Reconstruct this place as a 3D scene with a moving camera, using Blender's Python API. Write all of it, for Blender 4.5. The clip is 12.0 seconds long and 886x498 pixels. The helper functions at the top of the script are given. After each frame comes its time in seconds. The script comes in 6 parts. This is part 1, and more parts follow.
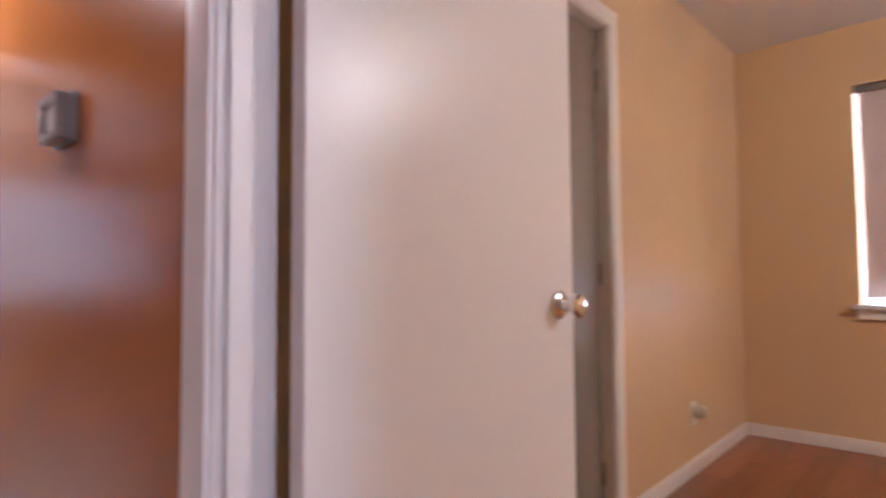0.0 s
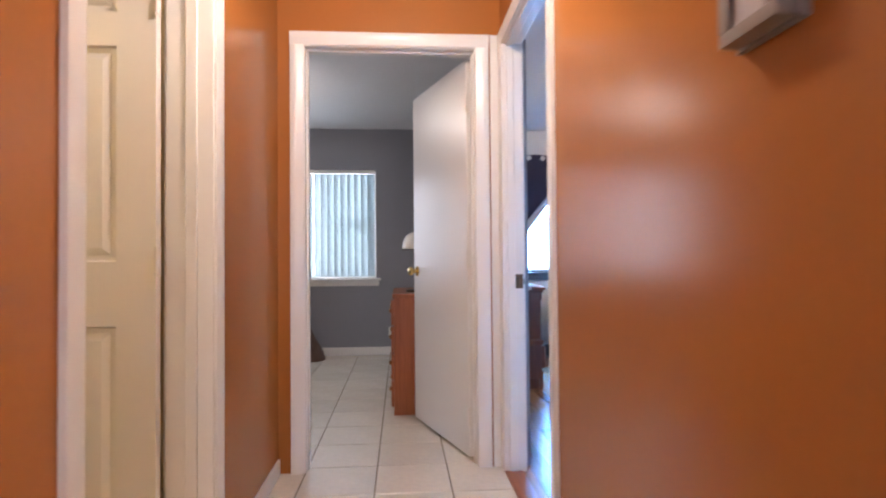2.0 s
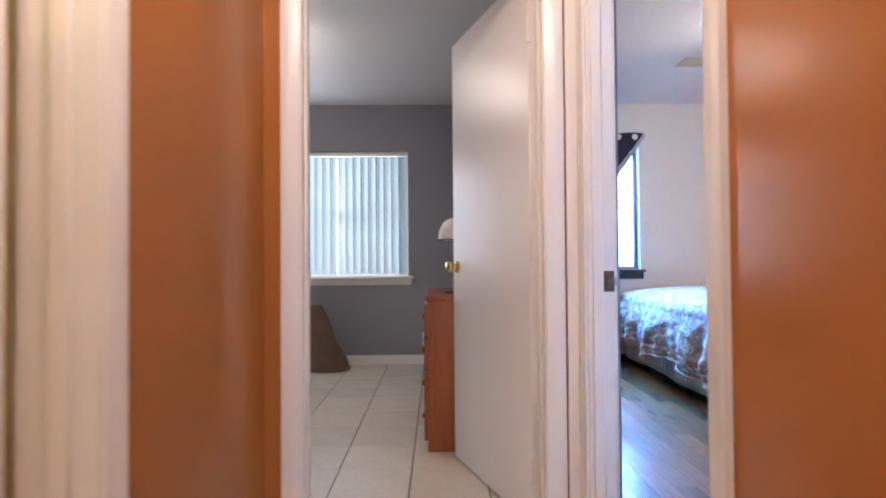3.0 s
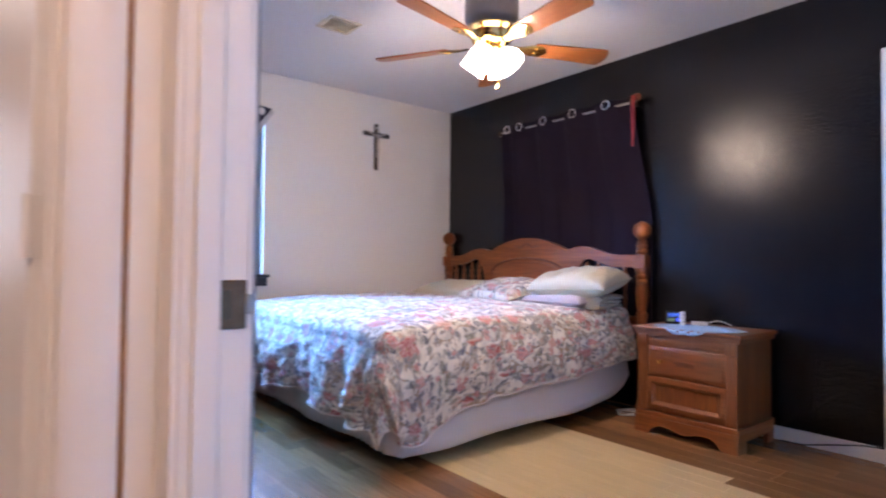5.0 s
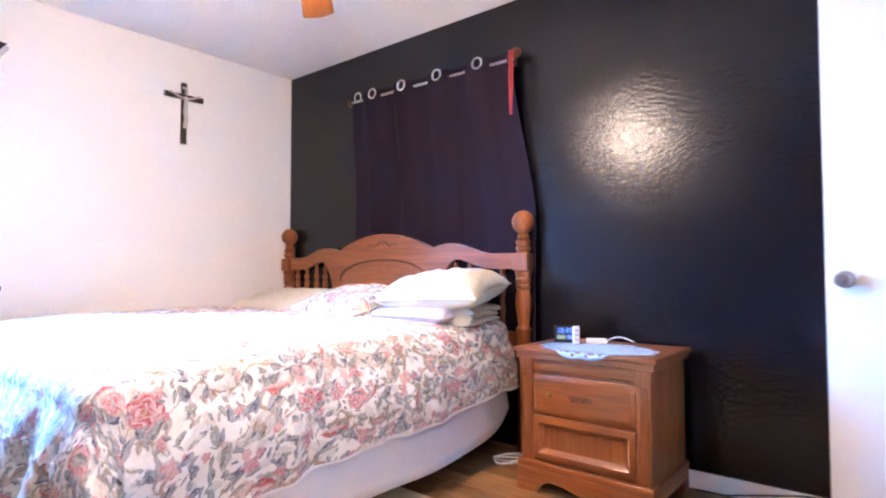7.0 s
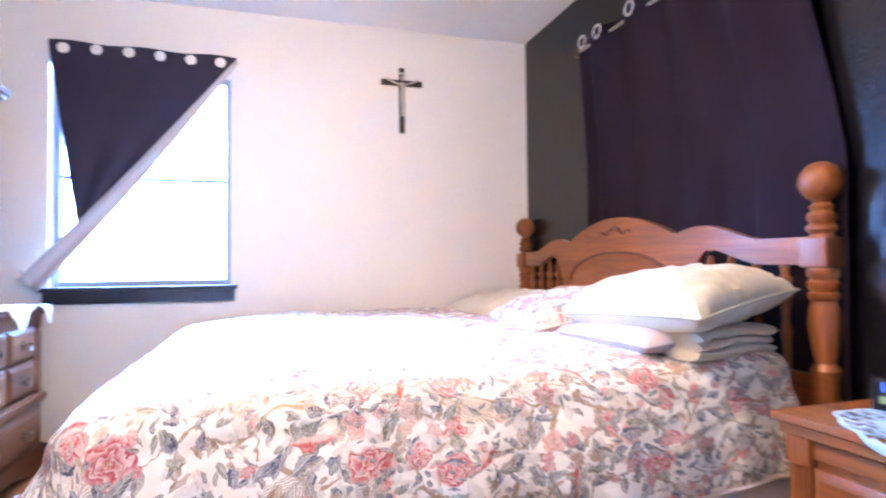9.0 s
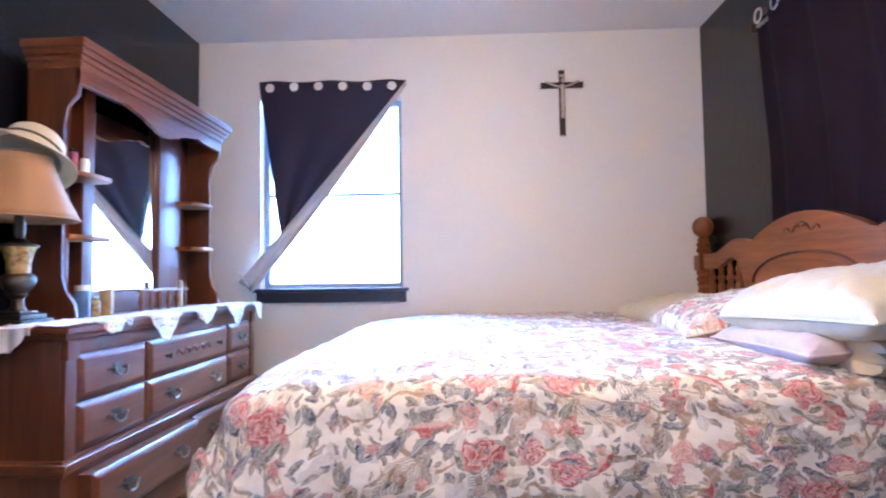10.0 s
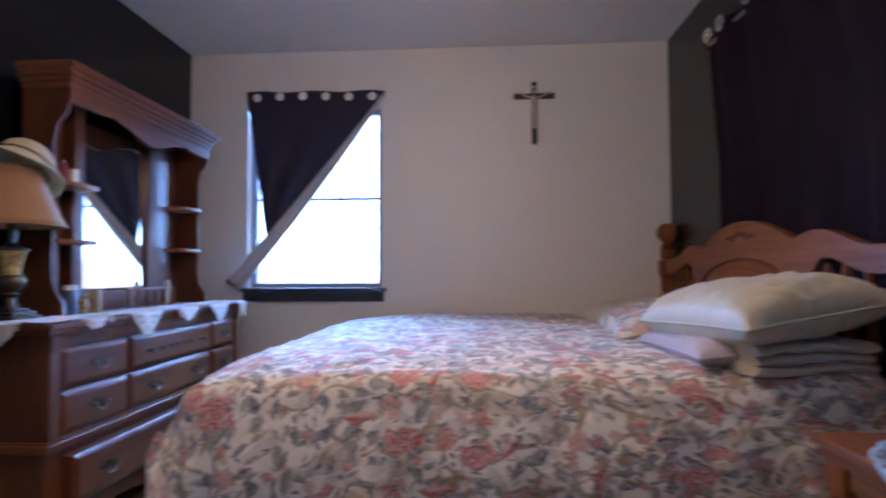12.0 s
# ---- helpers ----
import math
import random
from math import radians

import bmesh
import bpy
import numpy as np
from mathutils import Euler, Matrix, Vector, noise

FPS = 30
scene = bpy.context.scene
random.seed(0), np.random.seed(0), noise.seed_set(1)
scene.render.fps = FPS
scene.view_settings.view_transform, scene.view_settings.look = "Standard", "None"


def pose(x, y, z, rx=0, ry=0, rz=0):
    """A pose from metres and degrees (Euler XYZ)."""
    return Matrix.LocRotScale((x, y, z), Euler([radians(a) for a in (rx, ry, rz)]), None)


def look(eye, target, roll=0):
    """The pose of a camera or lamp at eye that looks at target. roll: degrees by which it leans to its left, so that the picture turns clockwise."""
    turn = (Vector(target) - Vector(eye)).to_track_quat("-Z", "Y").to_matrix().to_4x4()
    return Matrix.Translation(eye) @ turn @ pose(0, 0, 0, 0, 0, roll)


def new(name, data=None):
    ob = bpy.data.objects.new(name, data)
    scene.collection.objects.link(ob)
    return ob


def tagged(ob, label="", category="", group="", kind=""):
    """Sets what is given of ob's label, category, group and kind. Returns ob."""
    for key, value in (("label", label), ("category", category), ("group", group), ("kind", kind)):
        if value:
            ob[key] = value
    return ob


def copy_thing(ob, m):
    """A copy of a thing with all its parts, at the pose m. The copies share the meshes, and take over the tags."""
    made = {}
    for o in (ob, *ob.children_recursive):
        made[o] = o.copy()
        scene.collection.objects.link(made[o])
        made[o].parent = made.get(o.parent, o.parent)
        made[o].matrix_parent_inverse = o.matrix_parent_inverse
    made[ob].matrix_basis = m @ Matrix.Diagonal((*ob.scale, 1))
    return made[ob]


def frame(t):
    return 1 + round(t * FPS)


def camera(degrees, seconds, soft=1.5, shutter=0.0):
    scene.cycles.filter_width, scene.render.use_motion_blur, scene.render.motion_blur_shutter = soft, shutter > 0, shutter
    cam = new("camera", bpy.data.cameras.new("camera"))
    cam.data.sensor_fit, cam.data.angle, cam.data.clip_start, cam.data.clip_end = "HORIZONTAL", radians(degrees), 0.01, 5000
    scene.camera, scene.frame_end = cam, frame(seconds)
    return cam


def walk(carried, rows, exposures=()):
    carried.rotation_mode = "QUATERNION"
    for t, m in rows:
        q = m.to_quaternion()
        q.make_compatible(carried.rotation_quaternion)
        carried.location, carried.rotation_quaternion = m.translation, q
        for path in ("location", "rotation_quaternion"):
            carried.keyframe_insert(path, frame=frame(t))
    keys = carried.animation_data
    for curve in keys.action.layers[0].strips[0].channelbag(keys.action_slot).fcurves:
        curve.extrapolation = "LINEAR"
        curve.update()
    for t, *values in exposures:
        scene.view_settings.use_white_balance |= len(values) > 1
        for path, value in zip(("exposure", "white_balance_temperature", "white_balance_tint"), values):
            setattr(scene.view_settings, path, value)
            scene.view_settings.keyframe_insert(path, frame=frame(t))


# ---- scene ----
cam = camera(76.3, 12.0, soft=2.0, shutter=0.5)
PATH = [
    (0, (-0.352, -3.485, 1.007), (1.122, -2.136, 1.104), -0.4),
    (0.5, (-0.36, -3.524, 1.058), (0.684, -1.818, 1.08), -0.8),
    (1, (-0.39, -3.383, 1.045), (0.25, -1.488, 1.075), -1.0),
    (1.5, (-0.436, -3.126, 1.007), (-0.139, -1.148, 1.047), -0.8),
    (2, (-0.498, -2.753, 1.007), (-0.349, -0.759, 1.048), -0.5),
    (2.5, (-0.503, -2.332, 0.992), (-0.467, -0.332, 1.03), -0.5),
    (2.7, (-0.511, -2.174, 0.988), (-0.511, -0.175, 1.024), -0.5),
    (4.3, (-0.294, -1.081, 0.962), (0.418, 0.788, 1.009), 0.7),
    (4.5, (-0.275, -1.034, 0.971), (0.626, 0.751, 1.016), 0.9),
    (5, (-0.196, -0.885, 0.965), (1.048, 0.68, 1.017), 0.6),
    (5.5, (-0.019, -0.747, 0.939), (1.395, 0.666, 1.003), 0.4),
    (6, (0.117, -0.56, 0.929), (1.681, 0.685, 0.999), 0.5),
    (6.5, (0.379, -0.418, 0.968), (1.972, 0.79, 1.012), -0.1),
    (6.7, (0.489, -0.368, 0.948), (2.074, 0.851, 1.007), -0.1),
    (8.5, (1.413, -0.107, 0.957), (2.347, 1.661, 1.004), -0.6),
    (9, (1.642, -0.026, 0.964), (2.226, 1.886, 1.022), -0.6),
    (9.5, (1.815, -0.010, 0.935), (1.938, 1.984, 1.014), -0.9),
    (10, (1.831, -0.088, 0.935), (1.741, 1.907, 1.030), -0.8),
    (10.5, (1.825, -0.150, 0.936), (1.573, 1.831, 1.037), -0.4),
    (11, (1.847, -0.192, 0.936), (1.488, 1.773, 1.039), -0.2),
    (11.5, (1.917, -0.238, 0.933), (1.558, 1.727, 1.034), -0.2),
    (12, (2.066, -0.255, 0.962), (1.936, 1.739, 1.047), -0.25),
]
walk(cam, [(t, look(eye, target, roll)) for t, eye, target, roll in PATH], exposures=[
    (0.0, 0.04, 5450, 20), (1.0, 0.05, 5700, 19), (1.5, 0.08, 6200, 18), (2.5, 0.22, 6500, 18), (4.5, -0.33, 7050, 29), (5.0, -0.05, 7050, 29), (5.5, 0.22, 7050, 29), (6.0, 0.7, 7050, 29), (6.5, 1.1, 7050, 29), (8.5, 1.22, 7050, 29), (9.0, 1.1, 7050, 29), (9.5, 0.82, 7050, 29), (10.0, 0.5, 7050, 29), (10.5, 0.1, 7050, 29), (11.0, -0.2, 7050, 29), (11.5, -0.5, 7250, 29), (12.0, -1.0, 7300, 30)])


# ---- world and large lights ----
world = bpy.data.worlds.new("sky")
scene.world = world
world.use_nodes = True
wn = world.node_tree.nodes
sky = wn.new("ShaderNodeTexSky")
sky.sky_type, sky.sun_disc, sky.sun_elevation, sky.sun_rotation = "NISHITA", False, radians(50), radians(200)
wn["Background"].inputs["Strength"].default_value = 0.12
world.node_tree.links.new(sky.outputs[0], wn["Background"].inputs["Color"])

sun = new("sun", bpy.data.lights.new("sun", "SUN"))
sun.data.energy, sun.data.angle, sun.data.color = 2.5, radians(0.5), (1.0, 0.95, 0.88)
sun.matrix_world = look((0, 0, 20), (-3.0, 9.0, 0))


def window_light(name, x, y, z, w, h, rz, watts, colour, tilt=0, spread=180):
    """Daylight that comes in through a window's opening."""
    lamp = new(name, bpy.data.lights.new(name, "AREA"))
    lamp.data.shape, lamp.data.size, lamp.data.size_y = "RECTANGLE", w, h
    lamp.data.energy, lamp.data.color, lamp.data.spread = watts, colour, radians(spread)
    lamp.matrix_world = pose(x, y, z, 90 - tilt, 0, rz)
    return lamp


def bulb(name, x, y, z, watts, colour, radius=0.06):
    lamp = new(name, bpy.data.lights.new(name, "POINT"))
    lamp.data.energy, lamp.data.color, lamp.data.shadow_soft_size = watts, colour, radius
    lamp.location = (x, y, z)
    return lamp


DAY = (0.10, 0.40, 1.0)
WARM = (1.0, 0.90, 0.76)
window_light("bedroom_daylight", 0.98, 3.76, 1.50, 1.10, 1.30, 187, 300, DAY, 25, 98)
window_light("study_daylight", -1.68, 3.52, 1.42, 1.75, 1.12, 190, 70, (0.76, 0.86, 1.0))
window_light("spare_daylight", 3.70, -3.58, 1.45, 0.95, 1.2, 90, 360, (0.75, 0.88, 1.0))
# Added fill from the unseen south end, to brighten casings and doors.
window_light("hall_daylight", -0.58, -5.92, 1.50, 0.80, 1.10, 0, 22, (0.92, 0.90, 1.0))
bulb("fan_bulb", 1.81, 1.25, 1.90, 47, WARM, 0.13)
bulb("hall_bulb", -0.55, -1.25, 2.28, 40, (1.0, 0.90, 0.79), 0.09)
bulb("bath_bulb", -2.3, -2.6, 2.25, 20, (1.0, 0.78, 0.44), 0.08)
bulb("study_bulb", -1.69, 1.75, 2.25, 12, (1.0, 0.93, 0.85), 0.14)
bulb("spare_bulb", 1.9, -5.0, 2.25, 100, WARM, 0.17)

# ---- materials ----


def material(name, colour, rough=0.6, metal=0.0, vary=0.08, scale=6.0, fine=60.0, bump=0.1, depth=0.002, spec=0.5, coat=0.0, stretch=(1, 1, 1), uneven=0.03, dark=None, per_piece=0.0, detail=5.0):
    """A surface with stains at a large scale, grain at a fine one and fine relief, in object metres."""
    m = bpy.data.materials.new(name)
    m.use_nodes = True
    nt = m.node_tree
    nodes, links = nt.nodes, nt.links
    p = nodes["Principled BSDF"]
    p.inputs["Metallic"].default_value = metal
    p.inputs["Specular IOR Level"].default_value = spec
    p.inputs["Coat Weight"].default_value = coat
    p.inputs["Coat Roughness"].default_value = 0.15
    tc = nodes.new("ShaderNodeTexCoord")
    mp = nodes.new("ShaderNodeMapping")
    mp.inputs["Scale"].default_value = stretch
    links.new(tc.outputs["Object"], mp.inputs["Vector"])
    big = nodes.new("ShaderNodeTexNoise")
    big.inputs["Scale"].default_value, big.inputs["Detail"].default_value = scale, 4
    small = nodes.new("ShaderNodeTexNoise")
    small.inputs["Scale"].default_value, small.inputs["Detail"].default_value = fine, detail
    links.new(mp.outputs[0], big.inputs["Vector"])
    links.new(mp.outputs[0], small.inputs["Vector"])
    mixn = nodes.new("ShaderNodeMath")
    mixn.operation = "ADD"
    links.new(big.outputs[0], mixn.inputs[0])
    links.new(small.outputs[0], mixn.inputs[1])
    ramp = nodes.new("ShaderNodeValToRGB")
    lo = dark if dark else tuple(c * (1 - vary) for c in colour)
    hi = tuple(min(1, c * (1 + vary * 0.6)) for c in colour)
    ramp.color_ramp.elements[0].position, ramp.color_ramp.elements[0].color = 0.30, (*lo, 1)
    ramp.color_ramp.elements[1].position, ramp.color_ramp.elements[1].color = 0.70, (*hi, 1)
    half = nodes.new("ShaderNodeMath")
    half.operation, half.inputs[1].default_value = "MULTIPLY", 0.5
    links.new(mixn.outputs[0], half.inputs[0])
    links.new(half.outputs[0], ramp.inputs[0])
    out = ramp.outputs[0]
    if per_piece:
        info = nodes.new("ShaderNodeObjectInfo")
        hsv = nodes.new("ShaderNodeHueSaturation")
        rng = nodes.new("ShaderNodeMapRange")
        rng.inputs["To Min"].default_value, rng.inputs["To Max"].default_value = 1 - per_piece, 1 + per_piece
        links.new(info.outputs["Random"], rng.inputs["Value"])
        links.new(rng.outputs[0], hsv.inputs["Value"])
        links.new(out, hsv.inputs["Color"])
        out = hsv.outputs[0]
    links.new(out, p.inputs["Base Color"])
    rr = nodes.new("ShaderNodeMapRange")
    rr.inputs["To Min"].default_value, rr.inputs["To Max"].default_value = max(0.02, rough - uneven), min(1, rough + uneven)
    links.new(big.outputs[0], rr.inputs["Value"])
    links.new(rr.outputs[0], p.inputs["Roughness"])
    if bump:
        b = nodes.new("ShaderNodeBump")
        b.inputs["Strength"].default_value, b.inputs["Distance"].default_value = bump, depth
        links.new(small.outputs[0], b.inputs["Height"])
        links.new(b.outputs[0], p.inputs["Normal"])
    return m


def wood(name, light, dark, rough=0.35, along="z", per_piece=0.0, coat=0.15, tight=1.0):
    """Lacquered wood with stretched grain along one axis."""
    st = {"x": (0.6, 9, 9), "y": (9, 0.6, 9), "z": (9, 9, 0.6)}[along]
    st = tuple(c * tight for c in st)
    return material(name, light, rough, vary=0.2, scale=1.6, fine=9, bump=0.12, depth=0.001, spec=0.3, coat=coat, stretch=st, dark=dark, per_piece=per_piece)


def glow(name, colour, strength):
    m = bpy.data.materials.new(name)
    m.use_nodes = True
    p = m.node_tree.nodes["Principled BSDF"]
    p.inputs["Base Color"].default_value = (*colour, 1)
    p.inputs["Emission Color"].default_value = (*colour, 1)
    p.inputs["Emission Strength"].default_value = strength
    return m


def clear_glass(name):
    m = bpy.data.materials.new(name)
    m.use_nodes = True
    p = m.node_tree.nodes["Principled BSDF"]
    p.inputs["Transmission Weight"].default_value = 1.0
    p.inputs["Roughness"].default_value = 0.02
    p.inputs["IOR"].default_value = 1.02
    return m


M = {}
M["orange"] = material("orange_paint", (0.38, 0.140, 0.036), 0.23, vary=0.03, scale=0.9, fine=55, detail=1.5, bump=0.22, depth=0.0025, spec=0.16, uneven=0.0)
M["beige"] = material("beige_paint", (0.60, 0.41, 0.22), 0.36, vary=0.03, scale=0.9, fine=120, bump=0.2, depth=0.0015, uneven=0.0)
M["grey"] = material("grey_paint", (0.25, 0.25, 0.27), 0.5, vary=0.03, scale=0.9, fine=120, bump=0.2, depth=0.0015, uneven=0.0)
M["black"] = material("black_gloss_paint", (0.0045, 0.0045, 0.0075), 0.24, vary=0.05, scale=0.9, fine=60, detail=2.0, bump=0.50, depth=0.0040, spec=0.36, uneven=0.0)
M["white"] = material("white_wall_paint", (0.78, 0.74, 0.68), 0.42, vary=0.02, scale=0.9, fine=110, bump=0.2, depth=0.002, uneven=0.0)
M["cream"] = material("cream_wall_paint", (0.72, 0.60, 0.38), 0.5, vary=0.04)
M["ceiling"] = material("ceiling_paint", (0.74, 0.73, 0.72), 0.75, vary=0.04, scale=1.2, fine=42, bump=0.5, depth=0.006)
M["trim"] = material("white_gloss_trim", (0.78, 0.75, 0.70), 0.30, vary=0.015, scale=1.0, fine=60, bump=0.03, uneven=0.0)
# Taupe stands in for the shade on the spare room's closet door.
M["taupe"] = material("shaded_door_taupe", (0.20, 0.16, 0.125), 0.4, vary=0.03, scale=1.0, fine=70, bump=0.1, depth=0.001, uneven=0.0)
M["door"] = material("white_door_paint", (0.80, 0.77, 0.73), 0.30, vary=0.015, scale=1.0, fine=70, bump=0.10, depth=0.001, spec=0.32, uneven=0.0)
M["tile"] = material("cream_floor_tile", (0.68, 0.61, 0.50), 0.22, vary=0.10, scale=5.0, fine=40, bump=0.06, per_piece=0.05)
M["grout"] = material("brown_grout", (0.16, 0.11, 0.07), 0.9, vary=0.25, scale=12, fine=120, bump=0.4)
M["subfloor"] = material("dark_subfloor", (0.05, 0.035, 0.025), 0.9)
M["plank"] = wood("brown_laminate", (0.30, 0.155, 0.065), (0.12, 0.055, 0.022), 0.26, "x", per_piece=0.35, coat=0.2)
M["redplank"] = wood("red_laminate", (0.30, 0.11, 0.045), (0.17, 0.055, 0.02), 0.3, "x", per_piece=0.2, coat=0.2)
M["plywood"] = wood("pale_plank", (0.62, 0.48, 0.27), (0.50, 0.37, 0.19), 0.4, "x", per_piece=0.05, coat=0.1)
M["oak"] = wood("honey_oak", (0.29, 0.088, 0.023), (0.135, 0.036, 0.010), 0.42, "z", coat=0.12)
M["oakx"] = wood("honey_oak_along_x", (0.29, 0.088, 0.023), (0.135, 0.036, 0.010), 0.42, "x", coat=0.12)
M["oaky"] = wood("honey_oak_along_y", (0.29, 0.088, 0.023), (0.135, 0.036, 0.010), 0.42, "y", coat=0.12)
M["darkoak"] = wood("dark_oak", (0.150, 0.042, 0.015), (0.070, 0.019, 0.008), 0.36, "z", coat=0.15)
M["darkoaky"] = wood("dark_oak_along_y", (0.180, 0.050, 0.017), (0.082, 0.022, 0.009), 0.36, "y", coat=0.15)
M["chrome"] = material("chrome", (0.75, 0.75, 0.76), 0.12, metal=1, vary=0.03, bump=0)
M["steel"] = material("worn_steel", (0.45, 0.43, 0.40), 0.32, metal=1, vary=0.2, bump=0.05)
M["brass"] = material("polished_brass", (0.75, 0.52, 0.20), 0.18, metal=1, vary=0.08, bump=0)
M["bronze"] = material("dark_bronze", (0.10, 0.075, 0.05), 0.38, metal=0.9, vary=0.3, bump=0.1)
M["pullmetal"] = material("worn_pewter_bail", (0.34, 0.31, 0.28), 0.28, metal=1, vary=0.25, bump=0.05)
M["agedbrass"] = material("aged_brass_plate", (0.16, 0.10, 0.06), 0.35, metal=1, vary=0.4, scale=40, bump=0.1)
M["glass"] = clear_glass("window_glass")
M["mirror"] = material("mirror_silver", (0.86, 0.87, 0.87), 0.03, metal=1, vary=0.0, bump=0)
M["plastic"] = material("white_plastic", (0.80, 0.78, 0.72), 0.35, vary=0.03, bump=0)
M["greyplastic"] = material("grey_plastic", (0.22, 0.19, 0.165), 0.4, vary=0.06, bump=0)
M["blackplastic"] = material("black_plastic", (0.012, 0.012, 0.014), 0.25, vary=0.1, bump=0)
M["darkpaint"] = material("dark_blue_paint", (0.018, 0.020, 0.030), 0.32, vary=0.1, bump=0.05)
M["outside"] = glow("bright_haze", (0.86, 0.94, 1.0), 3.0)

# ---- mesh helpers ----


def box(bm, x0, x1, y0, y1, z0, z1, bevel=0.0, segments=2):
    """A block in bm, with its edges rounded by bevel metres."""
    r = bmesh.ops.create_cube(bm, size=1.0)
    vs = r["verts"]
    for v in vs:
        v.co = Vector((x0 + (v.co.x + 0.5) * (x1 - x0), y0 + (v.co.y + 0.5) * (y1 - y0), z0 + (v.co.z + 0.5) * (z1 - z0)))
    if bevel:
        es = list({e for v in vs for e in v.link_edges})
        bmesh.ops.bevel(bm, geom=es, offset=bevel, segments=segments, profile=0.7, affect="EDGES")
    return bm


def blk(x0, x1, y0, y1, z0, z1, bevel=0.003, segments=2):
    return box(bmesh.new(), x0, x1, y0, y1, z0, z1, bevel, segments)


def lathe(profile, steps=24, m=None):
    """A turned shape from (radius, height) pairs round z."""
    bm = bmesh.new()
    rings = []
    for r, z in profile:
        rings.append([bm.verts.new((r * math.cos(2 * math.pi * i / steps), r * math.sin(2 * math.pi * i / steps), z)) for i in range(steps)])
    for a, b in zip(rings, rings[1:]):
        for i in range(steps):
            bm.faces.new((a[i], a[(i + 1) % steps], b[(i + 1) % steps], b[i]))
    bm.faces.new(list(reversed(rings[0])))
    bm.faces.new(rings[-1])
    if m is not None:
        bm.transform(m)
    return bm


def prism(outline, y0, y1, axis="y", bevel=0.0):
    """A plate with the given outline (u, z), from y0 to y1; axis x lays u along y."""
    bm = bmesh.new()
    def pt(u, z, d):
        return (u, d, z) if axis == "y" else ((d, u, z) if axis == "x" else (u, z, d))
    a = [bm.verts.new(pt(u, z, y0)) for u, z in outline]
    b = [bm.verts.new(pt(u, z, y1)) for u, z in outline]
    f = bm.faces.new(a)
    g = bm.faces.new(list(reversed(b)))
    n = len(a)
    for i in range(n):
        bm.faces.new((a[(i + 1) % n], a[i], b[i], b[(i + 1) % n]))
    if bevel:
        es = list(f.edges) + list(g.edges)
        bmesh.ops.bevel(bm, geom=es, offset=bevel, segments=2, profile=0.7, affect="EDGES")
    bmesh.ops.recalc_face_normals(bm, faces=bm.faces)
    return bm


def tube(points, radius, steps=8):
    """A round bar along points."""
    bm = bmesh.new()
    rings = []
    pts = [Vector(p) for p in points]
    for i, p in enumerate(pts):
        d = (pts[min(i + 1, len(pts) - 1)] - pts[max(i - 1, 0)]).normalized()
        u = d.orthogonal().normalized() if abs(d.z) < 0.99 else Vector((1, 0, 0))
        if abs(d.z) < 0.99:
            u = d.cross(Vector((0, 0, 1))).normalized()
        w = d.cross(u)
        rings.append([bm.verts.new(p + radius * (math.cos(2 * math.pi * k / steps) * u + math.sin(2 * math.pi * k / steps) * w)) for k in range(steps)])
    for a, b in zip(rings, rings[1:]):
        for k in range(steps):
            bm.faces.new((a[k], a[(k + 1) % steps], b[(k + 1) % steps], b[k]))
    bm.faces.new(list(reversed(rings[0])))
    bm.faces.new(rings[-1])
    bmesh.ops.recalc_face_normals(bm, faces=bm.faces)
    return bm


def merge(*bms):
    out = bmesh.new()
    for b in bms:
        me = bpy.data.meshes.new("tmp")
        b.to_mesh(me)
        b.free()
        out.from_mesh(me)
        bpy.data.meshes.remove(me)
    return out


def mesh_of(name, bm, mat, smooth=True):
    me = bpy.data.meshes.new(name)
    bm.to_mesh(me)
    bm.free()
    for mm in (mat if isinstance(mat, (list, tuple)) else [mat]):
        me.materials.append(mm)
    if smooth:
        me.shade_smooth()
        me.set_sharp_from_angle(angle=radians(38))
    return me


def part(name, bm, mat, parent, label="", m=None, smooth=True):
    ob = new(name, mesh_of(name, bm, mat, smooth))
    ob.parent = parent
    if m is not None:
        ob.matrix_basis = m
    if label:
        ob["label"] = label
    return ob


def thing(name, m, label, category, group="", kind=""):
    ob = new(name)
    ob.empty_display_size = 0.1
    ob.matrix_basis = m
    return tagged(ob, label, category, group, kind)


def solid(name, bm, mat, label, category="", kind="structure", group="", smooth=True):
    return tagged(new(name, mesh_of(name, bm, mat, smooth)), label, category, group, kind)


